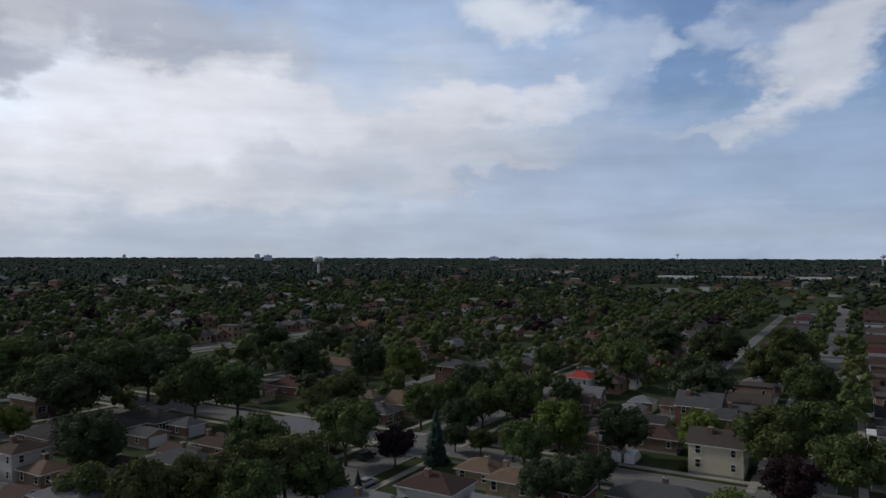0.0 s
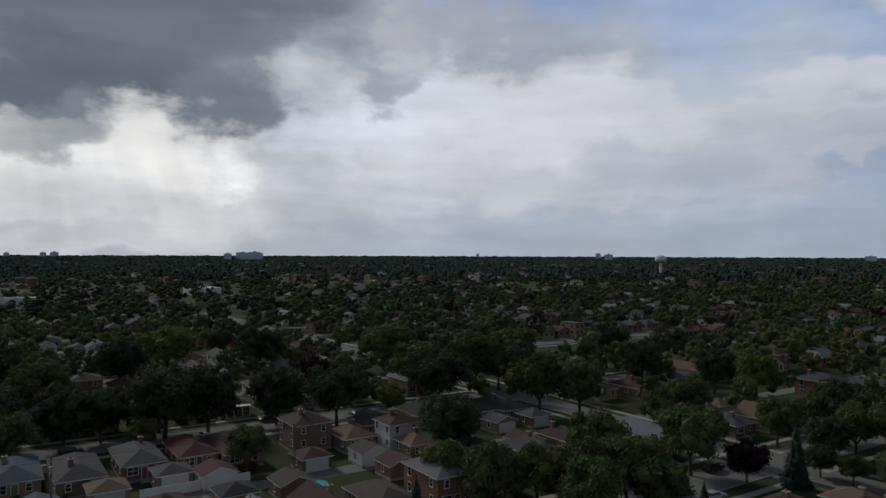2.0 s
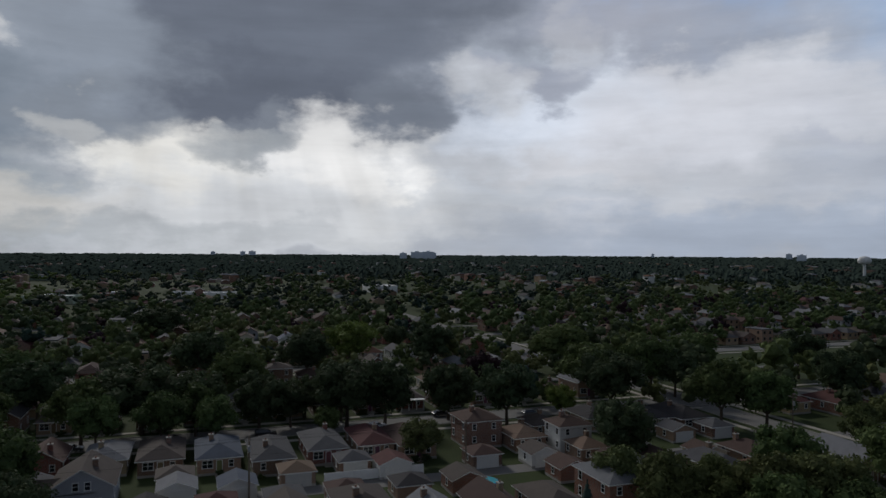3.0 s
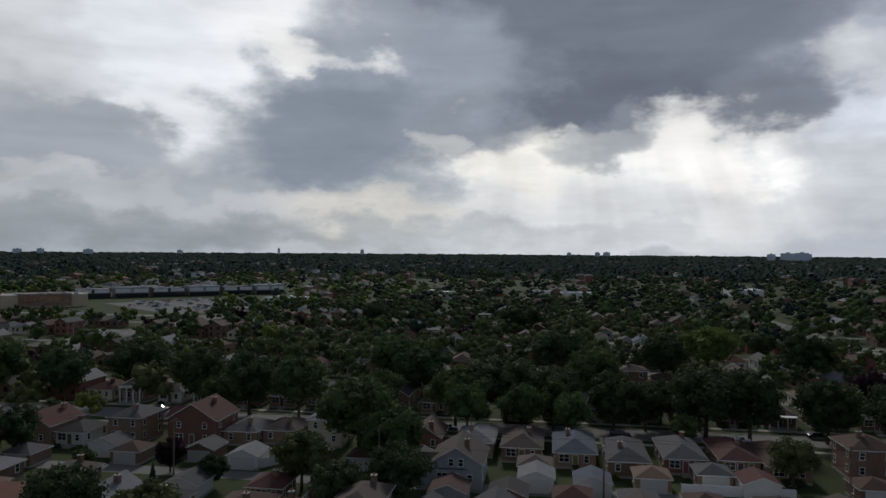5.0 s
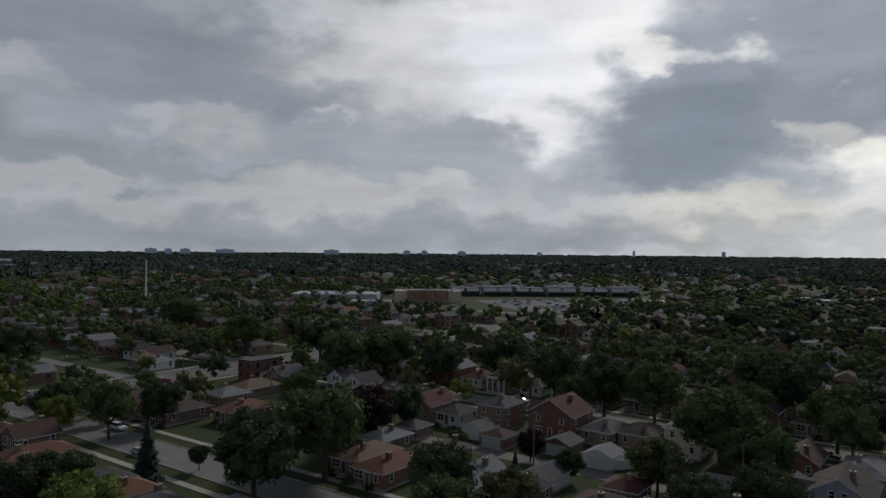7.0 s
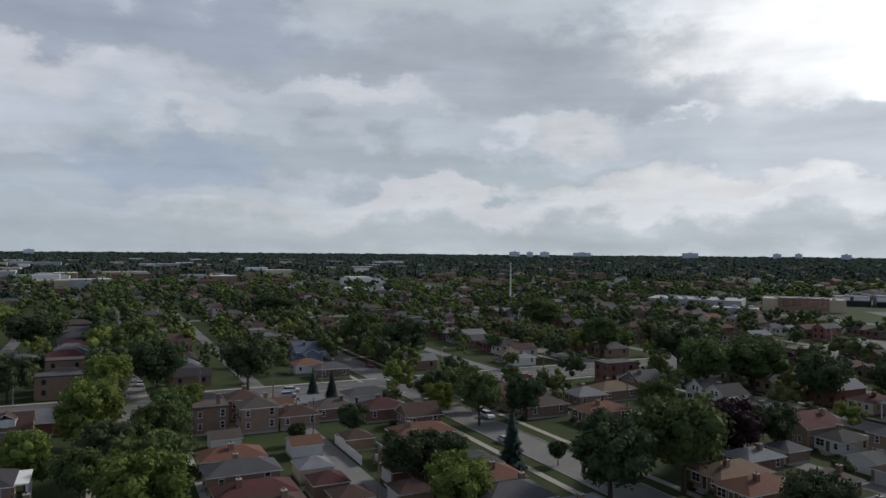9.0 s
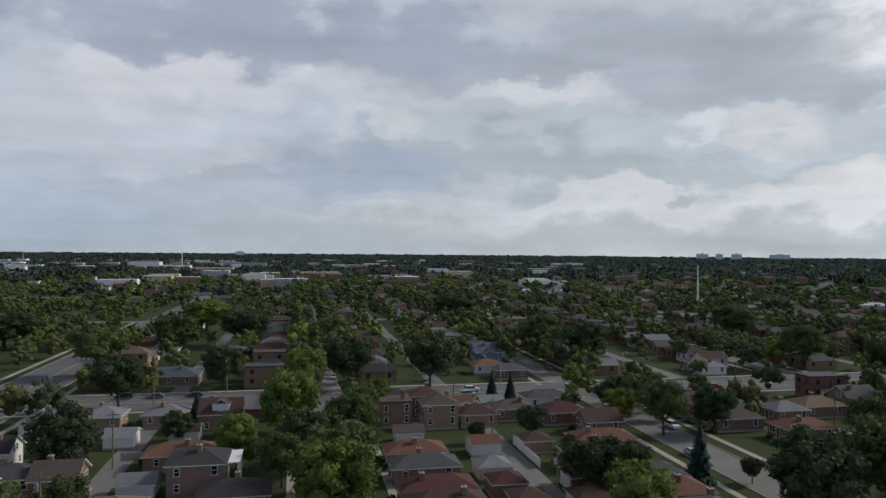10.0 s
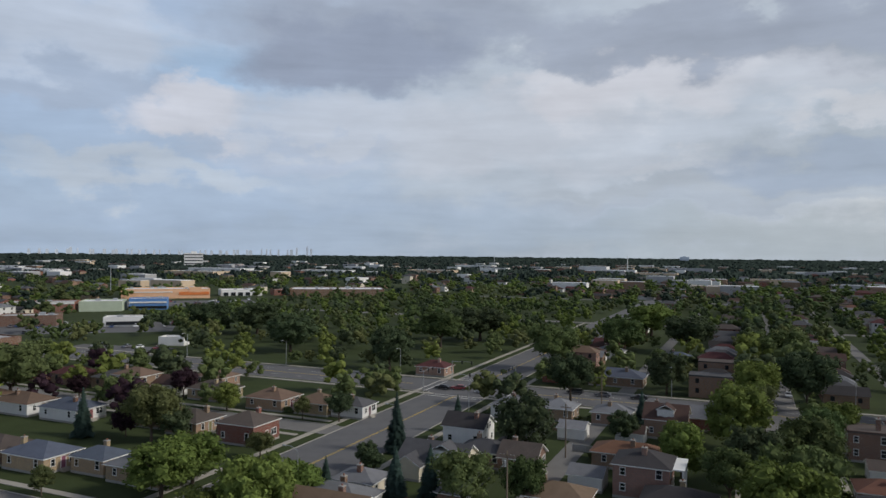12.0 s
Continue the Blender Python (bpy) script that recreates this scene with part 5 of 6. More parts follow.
def woods(name, label, items, protos):
    """Many trees joined into one object: each a turned copy of one of the small crowns."""
    mats, V, quads, tris, mq, mt, o = [], [], [], [], [], [], 0
    for x, y, hgt, r, kind in items:
        v, fq, ft = protos[rng.randrange(len(protos))]
        if LEAF[kind] not in mats:
            mats.append(LEAF[kind])
        a = rng.uniform(0, 6.28)
        w = v @ np.array([[math.cos(a), math.sin(a), 0], [-math.sin(a), math.cos(a), 0], [0, 0, 1]])
        V.append(w * np.array([r, r, hgt]) + np.array([x, y, 0]))
        quads.append(fq + o)
        tris.append(ft + o)
        mq.append(np.full(len(fq), mats.index(LEAF[kind])))
        mt.append(np.full(len(ft), mats.index(LEAF[kind])))
        o += len(v)
    me = bpy.data.meshes.new(name)
    me.from_pydata(np.concatenate(V).tolist(), [], np.concatenate(quads).tolist() + np.concatenate(tris).tolist())
    for m in mats:
        me.materials.append(m)
    me.polygons.foreach_set("material_index", np.concatenate(mq + mt))
    me.update()
    return tagged(new(name, me), label, "trees", kind="stuff")


def proto(seed, lobes, count, size):
    L = crown_points(1.0, seed, 0.85, 0.15, lobes, 1.05)
    v, f = leafy([(x, y, z * 2.2, r) for x, y, z, r in L], count, size, seed, core=0.90, reach=(0.88, 1.08))
    v[:, 2] = np.maximum(v[:, 2] / 2.2, 0.02)
    return v, np.array(f[:count]), np.array(f[count:])


mid_protos = [proto(40 + i, 9, 150, 0.125) for i in range(5)]
far_protos = [proto(60 + i, 5, 46, 0.20) for i in range(5)]
woods("trees_beyond", "leafy green trees between the houses further off", [i for i in soft if math.hypot(i[0], i[1]) < 330], mid_protos)
woods("trees_further_off", "green tree crowns among distant houses", [i for i in soft if math.hypot(i[0], i[1]) >= 330], far_protos)

items = []
for i in range(3300):
    a, rr = radians(rng.uniform(-8, 243)), 400 * math.exp(rng.uniform(0, 1.08))
    x, y = -math.sin(a) * rr, math.cos(a) * rr
    if max(abs(x + 30) - 400, abs(y) - 540) > 0 and not kept(x, y):
        hgt = rng.uniform(7.5, 12.5)
        # the far kind brings the haze tint of its leaf colour
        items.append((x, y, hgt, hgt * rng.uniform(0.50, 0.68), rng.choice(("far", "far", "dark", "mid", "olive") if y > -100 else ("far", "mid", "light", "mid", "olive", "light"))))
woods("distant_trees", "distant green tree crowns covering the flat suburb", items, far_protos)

# the closed canopy towards the horizon: rows of uneven tree tops with clearings
q = np.random.RandomState(5)
cols, rows = 2100, 96
az = np.radians(np.linspace(-10, 245, cols))
rad = 1050 * np.exp(np.linspace(0, math.log(4850 / 1050), rows))
A, RR = np.meshgrid(az, rad)
RR = RR * (1 + 0.012 * q.normal(size=RR.shape))
bump = q.uniform(0, 1, RR.shape)
bump = 0.5 * bump + 0.25 * (np.roll(bump, 1, 1) + np.roll(bump, -1, 1))
patch = np.kron(q.uniform(0, 1, (rows // 3 + 1, cols // 20 + 1)), np.ones((3, 20)))[:rows, :cols]
rise = 2.0 + 11.0 * bump ** 1.3 + 13.5 * np.clip((RR - 2600) / 2200, 0, 1) ** 1.5
rise = rise * np.clip((np.arange(rows) + 0.3) / 5.0, 0, 1)[:, None]
rise = np.where((patch < 0.10) & (RR < 2300), 0.6, rise)
X, Y = -np.sin(A) * RR, np.cos(A) * RR
shops_near = [(-246, 1190), (-150, 1210), (-60, 1225), (-30, -1126), (150, -1300), (320, -1600), (250, -1500), (120, -1650), (520, -1500), (700, -1100), (900, -1050), (1000, -1250), (1300, -900), (1100, -820), (560, -1250), (660, -1750), (820, -900)]
for sx_, sy_ in shops_near:
    rise = np.where(np.hypot(X - sx_, Y - sy_) < 70, 0.5, rise)
V = np.stack([X, Y, rise], -1).reshape(-1, 3)
idx = np.arange(rows * cols).reshape(rows, cols)
F = np.stack([idx[:-1, :-1], idx[:-1, 1:], idx[1:, 1:], idx[1:, :-1]], -1).reshape(-1, 4)
me = bpy.data.meshes.new("horizon_woods")
me.from_pydata(V.tolist(), [], F.tolist())
me.materials.append(HAZY_CANOPY)
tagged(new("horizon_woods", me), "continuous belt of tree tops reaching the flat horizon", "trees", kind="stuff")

s = Shape()
for i in range(520):
    a, rr = radians(rng.uniform(-7, 242)), rng.uniform(900, 2600)
    x, y = -math.sin(a) * rr, math.cos(a) * rr
    w, d, h = rng.uniform(9, 20), rng.uniform(8, 12), rng.uniform(7.5, 10.0)
    s.box(x - w / 2, y - d / 2, 0, x + w / 2, y + d / 2, h, WALLS[rng.choice(WALL_MIX)])
    s.box(x - w / 2 - 0.4, y - d / 2 - 0.4, h, x + w / 2 + 0.4, y + d / 2 + 0.4, h + 1.8, ROOFS[rng.choice(ROOF_MIX)], 3.2)
tagged(new("roofs_over_canopy", s.mesh("roofs_over_canopy")), "far house tops standing out of the tree canopy", "houses", kind="stuff")

# ---- garden shrubs and paths round the houses that stand out ----
for i, (tx, ty, hx, hy) in enumerate(list(TAKEN)):
    if hx > 3.9 and hy < 6 and math.hypot(tx, ty) < 190 and i % 3 != 0:
        for q in range(3):
            sx_, sy_ = tx + rng.choice((-1, 1)) * (hx + 1.0), ty + rng.uniform(-1, 1) * hy
            if free(sx_, sy_, 0.5, 0.5):
                shrub(sx_, sy_, rng.uniform(0.6, 1.2))

# ---- vehicles ----
def car_meshes(kind):
    """A car's body with wheel arches, its glasshouse and a wheel."""
    van = kind == "van"
    L, W = (5.4, 2.0) if van else (4.6, 1.82)
    prof = [(-L / 2, 0.35), (-L / 2 + 0.05, 0.85), (-L / 2 + 0.25, 0.98), (L / 2 - 0.9, 0.95), (L / 2 - 0.12, 0.78), (L / 2, 0.4)]
    if van:
        prof = [(-L / 2, 0.35), (-L / 2, 1.1), (-L / 2 + 0.05, 2.05), (-L / 2 + 0.3, 2.2), (L / 2 - 1.7, 2.18), (L / 2 - 0.95, 1.25), (L / 2 - 0.1, 1.05), (L / 2, 0.4)]
    elif kind == "suv":
        prof = [(-L / 2, 0.4), (-L / 2 + 0.05, 1.05), (-L / 2 + 0.15, 1.12), (L / 2 - 1.2, 1.08), (L / 2 - 0.12, 0.92), (L / 2, 0.45)]
    body, glass, wheel = Shape(), Shape(), Shape()
    mat = CARS["white"]
    n = len(prof)
    for sh, wd in ((0, W / 2),):
        pts = [(x, -wd + 0.06 * (z > 0.9), z) for x, z in prof] + [(x, wd - 0.06 * (z > 0.9), z) for x, z in prof]
        faces = [tuple(range(n)), tuple(range(2 * n - 1, n - 1, -1))] + [(i, n + i, n + (i + 1) % n, (i + 1) % n) for i in range(n)]
        body.solid(pts, faces, mat)
    if not van:
        z0, z1 = (0.97, 1.42) if kind == "sedan" else (1.1, 1.68)
        a, b, c, d = -L / 2 + (0.35 if kind == "sedan" else 0.1), -L / 2 + (1.0 if kind == "sedan" else 0.45), L / 2 - 2.0, L / 2 - 1.25
        w0, w1 = W / 2 - 0.07, W / 2 - 0.28
        glass.solid([(a, -w0, z0), (d, -w0, z0), (d, w0, z0), (a, w0, z0), (b, -w1, z1 - 0.05), (c, -w1, z1 - 0.05), (c, w1, z1 - 0.05), (b, w1, z1 - 0.05)],
                    [(4, 5, 6, 7), (0, 1, 5, 4), (1, 2, 6, 5), (2, 3, 7, 6), (3, 0, 4, 7)], GLASS)
        body.box(b - 0.05, -w1 - 0.03, z1 - 0.06, c + 0.05, w1 + 0.03, z1, mat, 0.03)
    else:
        glass.solid([(L / 2 - 1.66, -0.9, 2.08), (L / 2 - 0.98, -0.94, 1.30), (L / 2 - 0.98, 0.94, 1.30), (L / 2 - 1.66, 0.9, 2.08), (L / 2 - 1.62, -0.9, 2.1), (L / 2 - 0.93, -0.94, 1.32), (L / 2 - 0.93, 0.94, 1.32), (L / 2 - 1.62, 0.9, 2.1)],
                    [(4, 5, 6, 7), (0, 1, 5, 4), (2, 3, 7, 6), (1, 2, 6, 5), (3, 0, 4, 7)], GLASS)
    wheel.tube((0, -0.11, 0), (0, 0.11, 0), 0.33, 0.33, RUBBER, 12)
    wheel.tube((0, -0.125, 0), (0, 0.125, 0), 0.2, 0.2, STEEL, 10)
    return body.mesh("body"), glass.mesh("windows"), wheel.mesh("wheel"), L, W


CAR = {k: car_meshes(k) for k in ("sedan", "suv", "van")}
BODY = {}


def car(x, y, turn=0.0, kind="sedan", colour="white", z=0.03, full=True, state="parked"):
    body, glass, wheel, L, W = CAR[kind]
    if (kind, colour) not in BODY:
        b = body.copy()
        b.materials.clear()
        b.materials.append(CARS[colour])
        BODY[kind, colour] = b
    c = thing("car" if kind != "van" else "van", pose(x, y, z, 0, 0, turn), "%s %s %s on the pavement surface" % (colour, {"sedan": "saloon car", "suv": "sport utility car", "van": "panel van"}[kind], state), "car" if kind != "van" else "van", "vehicles")
    TAKEN.append((x, y, 2.0, 2.0))
    part("body", BODY[kind, colour], c)
    part("glazing", glass, c, "dark tinted glass")
    if full:
        for sx in (-1, 1):
            for sy in (-1, 1):
                part("wheel", wheel, c, at=pose(sx * L * 0.31, sy * (W / 2 - 0.1), 0.33))
    return c


car(-80.4, -200.5, 0, "van", "white", 0.04)
car(-86.6, -204.5, 0, "sedan", "blue", 0.04)
car(-48.5, -199.0, 180, "suv", "white", 0.04)
car(-46.0, -192.5, 180, "suv", "silver", 0.04)
car(-39.9, 138.6, 90, "van", "white", 0.0)
car(-37.3, 138.4, 90, "van", "white", 0.0)
car(-46.2, 138.9, 95, "sedan", "silver", 0.0)
car(-83.0, 113.9, 90, "suv", "black")
car(-73.4, 100.8, 90, "sedan", "silver", 0.0)
car(83.1, -193.5, 0, "sedan", "black", 0.04)
car(72.1, -203.0, 0, "sedan", "black", 0.04)
car(70.2, -192.6, 180, "suv", "white", 0.04)
car(78.6, -195.0, 10, "sedan", "red", 0.04)
car(46.0, -203.5, 0, "suv", "black", 0.04)
car(38.0, -203.2, 0, "sedan", "grey", 0.04)
car(28.0, -203.4, 0, "sedan", "black", 0.04)
car(-116.0, -192.6, 180, "sedan", "white", 0.04)
car(-121.5, -192.8, 180, "sedan", "red", 0.04)
car(-160.0, -193.0, 180, "suv", "grey", 0.04)
car(-76.5, -128.6, 90, "sedan", "silver")
car(-84.0, -150.0, 90, "suv", "white")
car(-107.0, -66.0, 0, "sedan", "blue", 0.0)
car(112.0, -74.0, 0, "suv", "white")
car(150.0, -140.2, 0, "sedan", "white")
for x, y, k, c in ((-157.6, -22, "sedan", "black"), (-157.8, 15.5, "suv", "black"), (-157.5, 40, "sedan", "silver"), (-164.4, 58, "sedan", "black"), (-157.6, 79, "suv", "grey"), (-164.3, -46, "sedan", "white"),
                   (-83.6, 150, "sedan", "grey"), (-76.4, 171, "suv", "white"), (-10.3, -226, "sedan", "silver"), (-3.8, -250, "suv", "white"), (-83.4, -232, "sedan", "red"), (-157.6, -75, "suv", "white"), (-164.2, -95, "sedan", "grey"), (-157.8, -118, "sedan", "silver")):
    car(x, y, 90, k, c)

# ---- poles, wires, lamps ----
def utility_pole(x, y, across=True):
    p = thing("utility_pole", pose(x, y, 0), "weathered wooden utility pole with crossarm beside the alley", "utility pole", "utility poles along the alleys")
    s = Shape()
    s.tube((0, 0, -0.3), (0, 0, 10.6), 0.17, 0.11, POLE, 8)
    part("pole", s, p)
    a = Shape()
    a.box(-1.15, -0.06, 9.85, 1.15, 0.06, 9.98, POLE)
    for q in (-1.05, -0.5, 0.5, 1.05):
        a.tube((q, 0, 9.98), (q, 0, 10.15), 0.045, 0.03, STEEL, 6)
    part("crossarm", a, p)
    if int(y) % 3 == 0:
        t = Shape()
        t.tube((0.32, 0, 8.2), (0.32, 0, 9.1), 0.24, 0.24, STEEL, 10)
        part("transformer", t, p, "grey steel can")


for x in (-38.2, -117.2, 33.2, -198.0):
    ys = [y for y in range(-176, 122, 37)] if x != -198.0 else [y for y in range(-170, 120, 37)]
    for y in ys:
        if math.hypot(x, y) > 60:
            utility_pole(x, y)
    for y0, y1 in zip(ys, ys[1:]):
        w = Shape()
        for q, zz in ((-1.05, 10.15), (0.5, 10.15), (1.05, 10.15), (0.0, 7.6)):
            for i in range(6):
                f0, f1 = i / 6, (i + 1) / 6
                w.tube((x + q, y0 + 37 * f0, zz - 1.6 * f0 * (1 - f0)), (x + q, y0 + 37 * f1, zz - 1.6 * f1 * (1 - f1)), 0.016, 0.016, WIRE, 3, False)
        tagged(new("overhead_wires", w.mesh("overhead_wires")), "thin black overhead wires between utility poles", "wires", kind="stuff")


def street_lamp(x, y, turn):
    p = thing("street_lamp", pose(x, y, 0, 0, 0, turn), "tall grey steel street lamp with a curved arm", "street lamp", "street lamps")
    s = Shape()
    s.tube((0, 0, -0.2), (0, 0, 8.6), 0.11, 0.07, STEEL, 8)
    part("pole", s, p)
    a = Shape()
    a.tube((0, 0, 8.5), (1.2, 0, 9.1), 0.05, 0.045, STEEL, 6)
    a.tube((1.2, 0, 9.1), (2.4, 0, 9.15), 0.045, 0.04, STEEL, 6)
    part("arm", a, p)
    b = Shape()
    b.box(2.3, -0.14, 9.05, 3.0, 0.14, 9.22, STEEL, 0.03)
    part("lamp_head", b, p)


for x in (-290, -245, -200, -135, -100, -60, -25, 20, 50, 105, 150, 195):
    street_lamp(x, -209.2, 90)
for y in (-240, -170, -130, -95):
    street_lamp(65.7, y, 0)


def traffic_signal(x, y, turn):
    p = thing("traffic_signal", pose(x, y, 0, 0, 0, turn), "black traffic signal on a steel mast arm at the crossing", "traffic light", "traffic lights at the crossing")
    s = Shape()
    s.tube((0, 0, -0.2), (0, 0, 6.2), 0.13, 0.09, STEEL, 8)
    part("mast", s, p)
    s = Shape()
    s.tube((0, 0, 5.9), (7.0, 0, 6.3), 0.08, 0.05, STEEL, 6)
    part("arm", s, p)
    for q in (3.4, 6.6):
        s = Shape()
        s.box(q - 0.18, -0.15, 5.35, q + 0.18, 0.15, 6.4, RUBBER)
        part("signal_head", s, p)


traffic_signal(65.6, -187.4, 0)
traffic_signal(86.4, -208.6, 180)
traffic_signal(65.5, -208.8, 90)
traffic_signal(86.5, -187.2, 270)

# ---- yards: fences, pools, sheds ----
def fence(x0, y0, x1, y1, mat, h, label):
    n = max(1, int(math.hypot(x1 - x0, y1 - y0) / 2.4))
    a = math.degrees(math.atan2(y1 - y0, x1 - x0))
    ln = math.hypot(x1 - x0, y1 - y0) / n
    f = thing("fence", pose(x0, y0, 0, 0, 0, a), label, "fence", "yard fences")
    for i in range(n):
        s = Shape()
        s.box(i * ln + 0.06, -0.03, 0.06, (i + 1) * ln - 0.06, 0.03, h, mat)
        s.box(i * ln + 0.06, -0.05, h - 0.12, (i + 1) * ln - 0.06, 0.05, h - 0.02, mat)
        part("panel", s, f)
        s = Shape()
        s.box(i * ln - 0.06, -0.07, -0.2, i * ln + 0.06, 0.07, h + 0.1, mat, 0.01)
        part("post", s, f)


fence(-122.6, 22.0, -122.6, 40.0, PLASTIC["white"], 1.8, "tall white vinyl panel fence behind a back yard")
fence(-136.0, -44.0, -124.0, -52.0, PLASTIC["white"], 1.8, "tall white vinyl panel fence beside a back yard")
fence(-43.9, -143.0, -43.9, -126.0, PLASTIC["white"], 1.8, "white vinyl fence along the alley")
fence(-46.0, -126.0, -56.0, -126.0, WOOD, 1.6, "weathered wooden board fence between yards")
fence(-138.0, -22.6, -122.5, -22.6, PLASTIC["white"], 1.1, "low white fence round a lawn")
for i in range(26):
    al = rng.choice((-120, -120, -41, 36))
    y = rng.uniform(-175, 115)
    sd = rng.choice((-1, 1))
    x0, x1 = al + sd * 3.0, al + sd * rng.uniform(12, 17)
    if math.hypot(x0, y) > 85 and in_sight(x0, y) and free((x0 + x1) / 2, y, abs(x1 - x0) / 2 + 0.1, 0.3):
        fence(x0, y, x1, y, rng.choice((WOOD, WOOD, PLASTIC["white"], STEEL)), rng.uniform(1.1, 1.8), "yard fence of upright panels between two gardens")


def pool(x, y, r):
    p = thing("pool", pose(x, y, 0), "round above-ground pool with blue water and a white rim", "pool")
    TAKEN.append((x, y, r, r))
    s = Shape()
    s.tube((0, 0, 0), (0, 0, 1.15), r, r, PLASTIC["blue"], 20)
    part("wall", s, p)
    s = Shape()
    s.tube((0, 0, 1.151), (0, 0, 1.17), r - 0.15, r - 0.15, POOL, 20)
    part("water", s, p, "turquoise water surface")


pool(-112.3, 47.6, 2.3)
pool(-117.4, 96.0, 2.0)
pool(-127.0, -126.0, 1.9)

# ---- shops, car parks and landmarks further off ----
def shop(x, y, w, d, h, turn, wall, roof, label, fronts=(), parapet=0.7):
    """A flat-roofed shop: walls, roof with parapet and units, front panels (start, end, height, material) along its -y face."""
    b = thing("shop", pose(x, y, 0, 0, 0, turn), label, "shop building", "shops")
    s = Shape()
    s.box(-w / 2, -d / 2, -0.2, w / 2, d / 2, h, wall)
    part("wall", s, b)
    s = Shape()
    s.box(-w / 2 + 0.3, -d / 2 + 0.3, h, w / 2 - 0.3, d / 2 - 0.3, h + 0.12, roof)
    part("roof", s, b)
    for x0, y0, x1, y1 in ((-w / 2, -d / 2, w / 2, -d / 2 + 0.3), (-w / 2, d / 2 - 0.3, w / 2, d / 2), (-w / 2, -d / 2 + 0.3, -w / 2 + 0.3, d / 2 - 0.3), (w / 2 - 0.3, -d / 2 + 0.3, w / 2, d / 2 - 0.3)):
        s = Shape()
        s.box(x0, y0, h, x1, y1, h + parapet, wall)
        part("parapet", s, b)
    for i in range(int(w * d / 350) + 1):
        s = Shape()
        ux, uy = rng.uniform(-w * 0.4, w * 0.4), rng.uniform(-d * 0.35, d * 0.35)
        s.box(ux - 1.4, uy - 1.1, h + 0.12, ux + 1.4, uy + 1.1, h + 1.5, STEEL, 0.05)
        part("rooftop_unit", s, b)
    for x0, x1, z0, z1, m in fronts:
        s = Shape()
        s.box(x0, -d / 2 - 0.5, z0, x1, -d / 2 - 0.003, z1, m)
        part("front_panel", s, b)
    return b


GREYW = material("grey_stucco", (0.36, 0.36, 0.36), 0.85, 4.0, 0.2)
BEIGE = material("beige_stucco", (0.55, 0.43, 0.30), 0.85, 4.0, 0.2)
PEACH = material("peach_stucco", (0.72, 0.43, 0.26), 0.85, 4.0, 0.15)
ORANGE = material("orange_stucco", (0.66, 0.20, 0.06), 0.8, 4.0, 0.15)
SKYBLUE = material("blue_cladding", (0.10, 0.22, 0.46), 0.6, 4.0, 0.15)
GREENISH = material("pale_green_stucco", (0.44, 0.50, 0.38), 0.85, 4.0, 0.15)
WHITEW = material("white_stucco", (0.72, 0.71, 0.68), 0.8, 4.0, 0.15)
# horizon towers: distance haze put into the pale blue wall colour
HAZEW = material("haze_blue_wall", (0.60, 0.65, 0.71), 0.9, 20.0, 0.15)
DARKW = material("dark_stucco", (0.09, 0.085, 0.085), 0.8, 4.0, 0.2)


def car_park(x, y, w, d, turn=0.0, n=40):
    s = Shape()
    s.box(-w / 2, -d / 2, -0.2, w / 2, d / 2, 0.035, ROAD)
    ob = tagged_at(new("car_park", s.mesh("car_park")), pose(x, y, 0, 0, 0, turn), "grey asphalt car park with rows of parked cars", "car park", "", "structure")
    m = pose(x, y, 0, 0, 0, turn)
    rows = max(1, int(d / 9))
    for i in range(n):
        r = rng.randrange(rows)
        px = rng.randrange(int(w / 2.9)) * 2.9 - w / 2 + 2
        py = -d / 2 + 5 + r * (d - 8) / max(1, rows - 1)
        q = m @ Vector((px, py, 0))
        if all(abs(q.x - a) > 2 or abs(q.y - b) > 2 for a, b, _, _ in TAKEN[-n:]):
            car(q.x, q.y, 90 + turn, rng.choice(("sedan", "sedan", "suv")), rng.choice(("white", "white", "silver", "silver", "black", "grey", "red", "blue")), 0.035, False)


# the shopping centre to the west
shop(-452, -348, 52, 34, 8.0, 128, BEIGE, FLAT, "beige rendered department store with a tall pinkish front", [(-16, 16, 1.0, 9.5, BRICKS["pink"]), (-14, 14, 3.5, 7.5, PEACH)])
for i in range(6):
    u = i / 5
    shop(-533 - 92 * u, -368 + 112 * u, 26, 22, 7.0 + (i % 2), 128, GREYW if i % 2 else DARKW, FLAT, "row shop with pale upper panels and dark shop fronts", [(-12, -1.2, 4.4, 7.2, WHITEW), (1.2, 12, 4.4, 7.2, WHITEW), (-12.6, 12.6, 0.2, 3.6, GLASS)])
shop(-398, -395, 64, 46, 6.5, 128, GREYW, FLAT, "wide grey warehouse-like store with a flat roof")
shop(-352, -318, 26, 20, 6.5, 128, GREYW, FLAT, "grey block store with a flat roof")
car_park(-478, -250, 120, 84, 52, 70)
car_park(-395, -292, 34, 26, 52, 14)
shop(-497, -183, 40, 22, 5.0, 70, WHITEW, FLATW, "low white store with a white membrane roof")
shop(-600, -98, 36, 20, 5.5, 80, GREENISH, FLATW, "long low store with a bright white roof")
shop(-600, -5, 16, 14, 7.0, 90, WHITEW, FLATW, "plain white store box among trees")
shop(-633, 24, 28, 18, 4.5, 90, WHITEW, FLATW, "low white store among trees")
shop(-640, -55, 30, 18, 4.5, 90, BRICKS["red"], FLAT, "low brick store among trees")
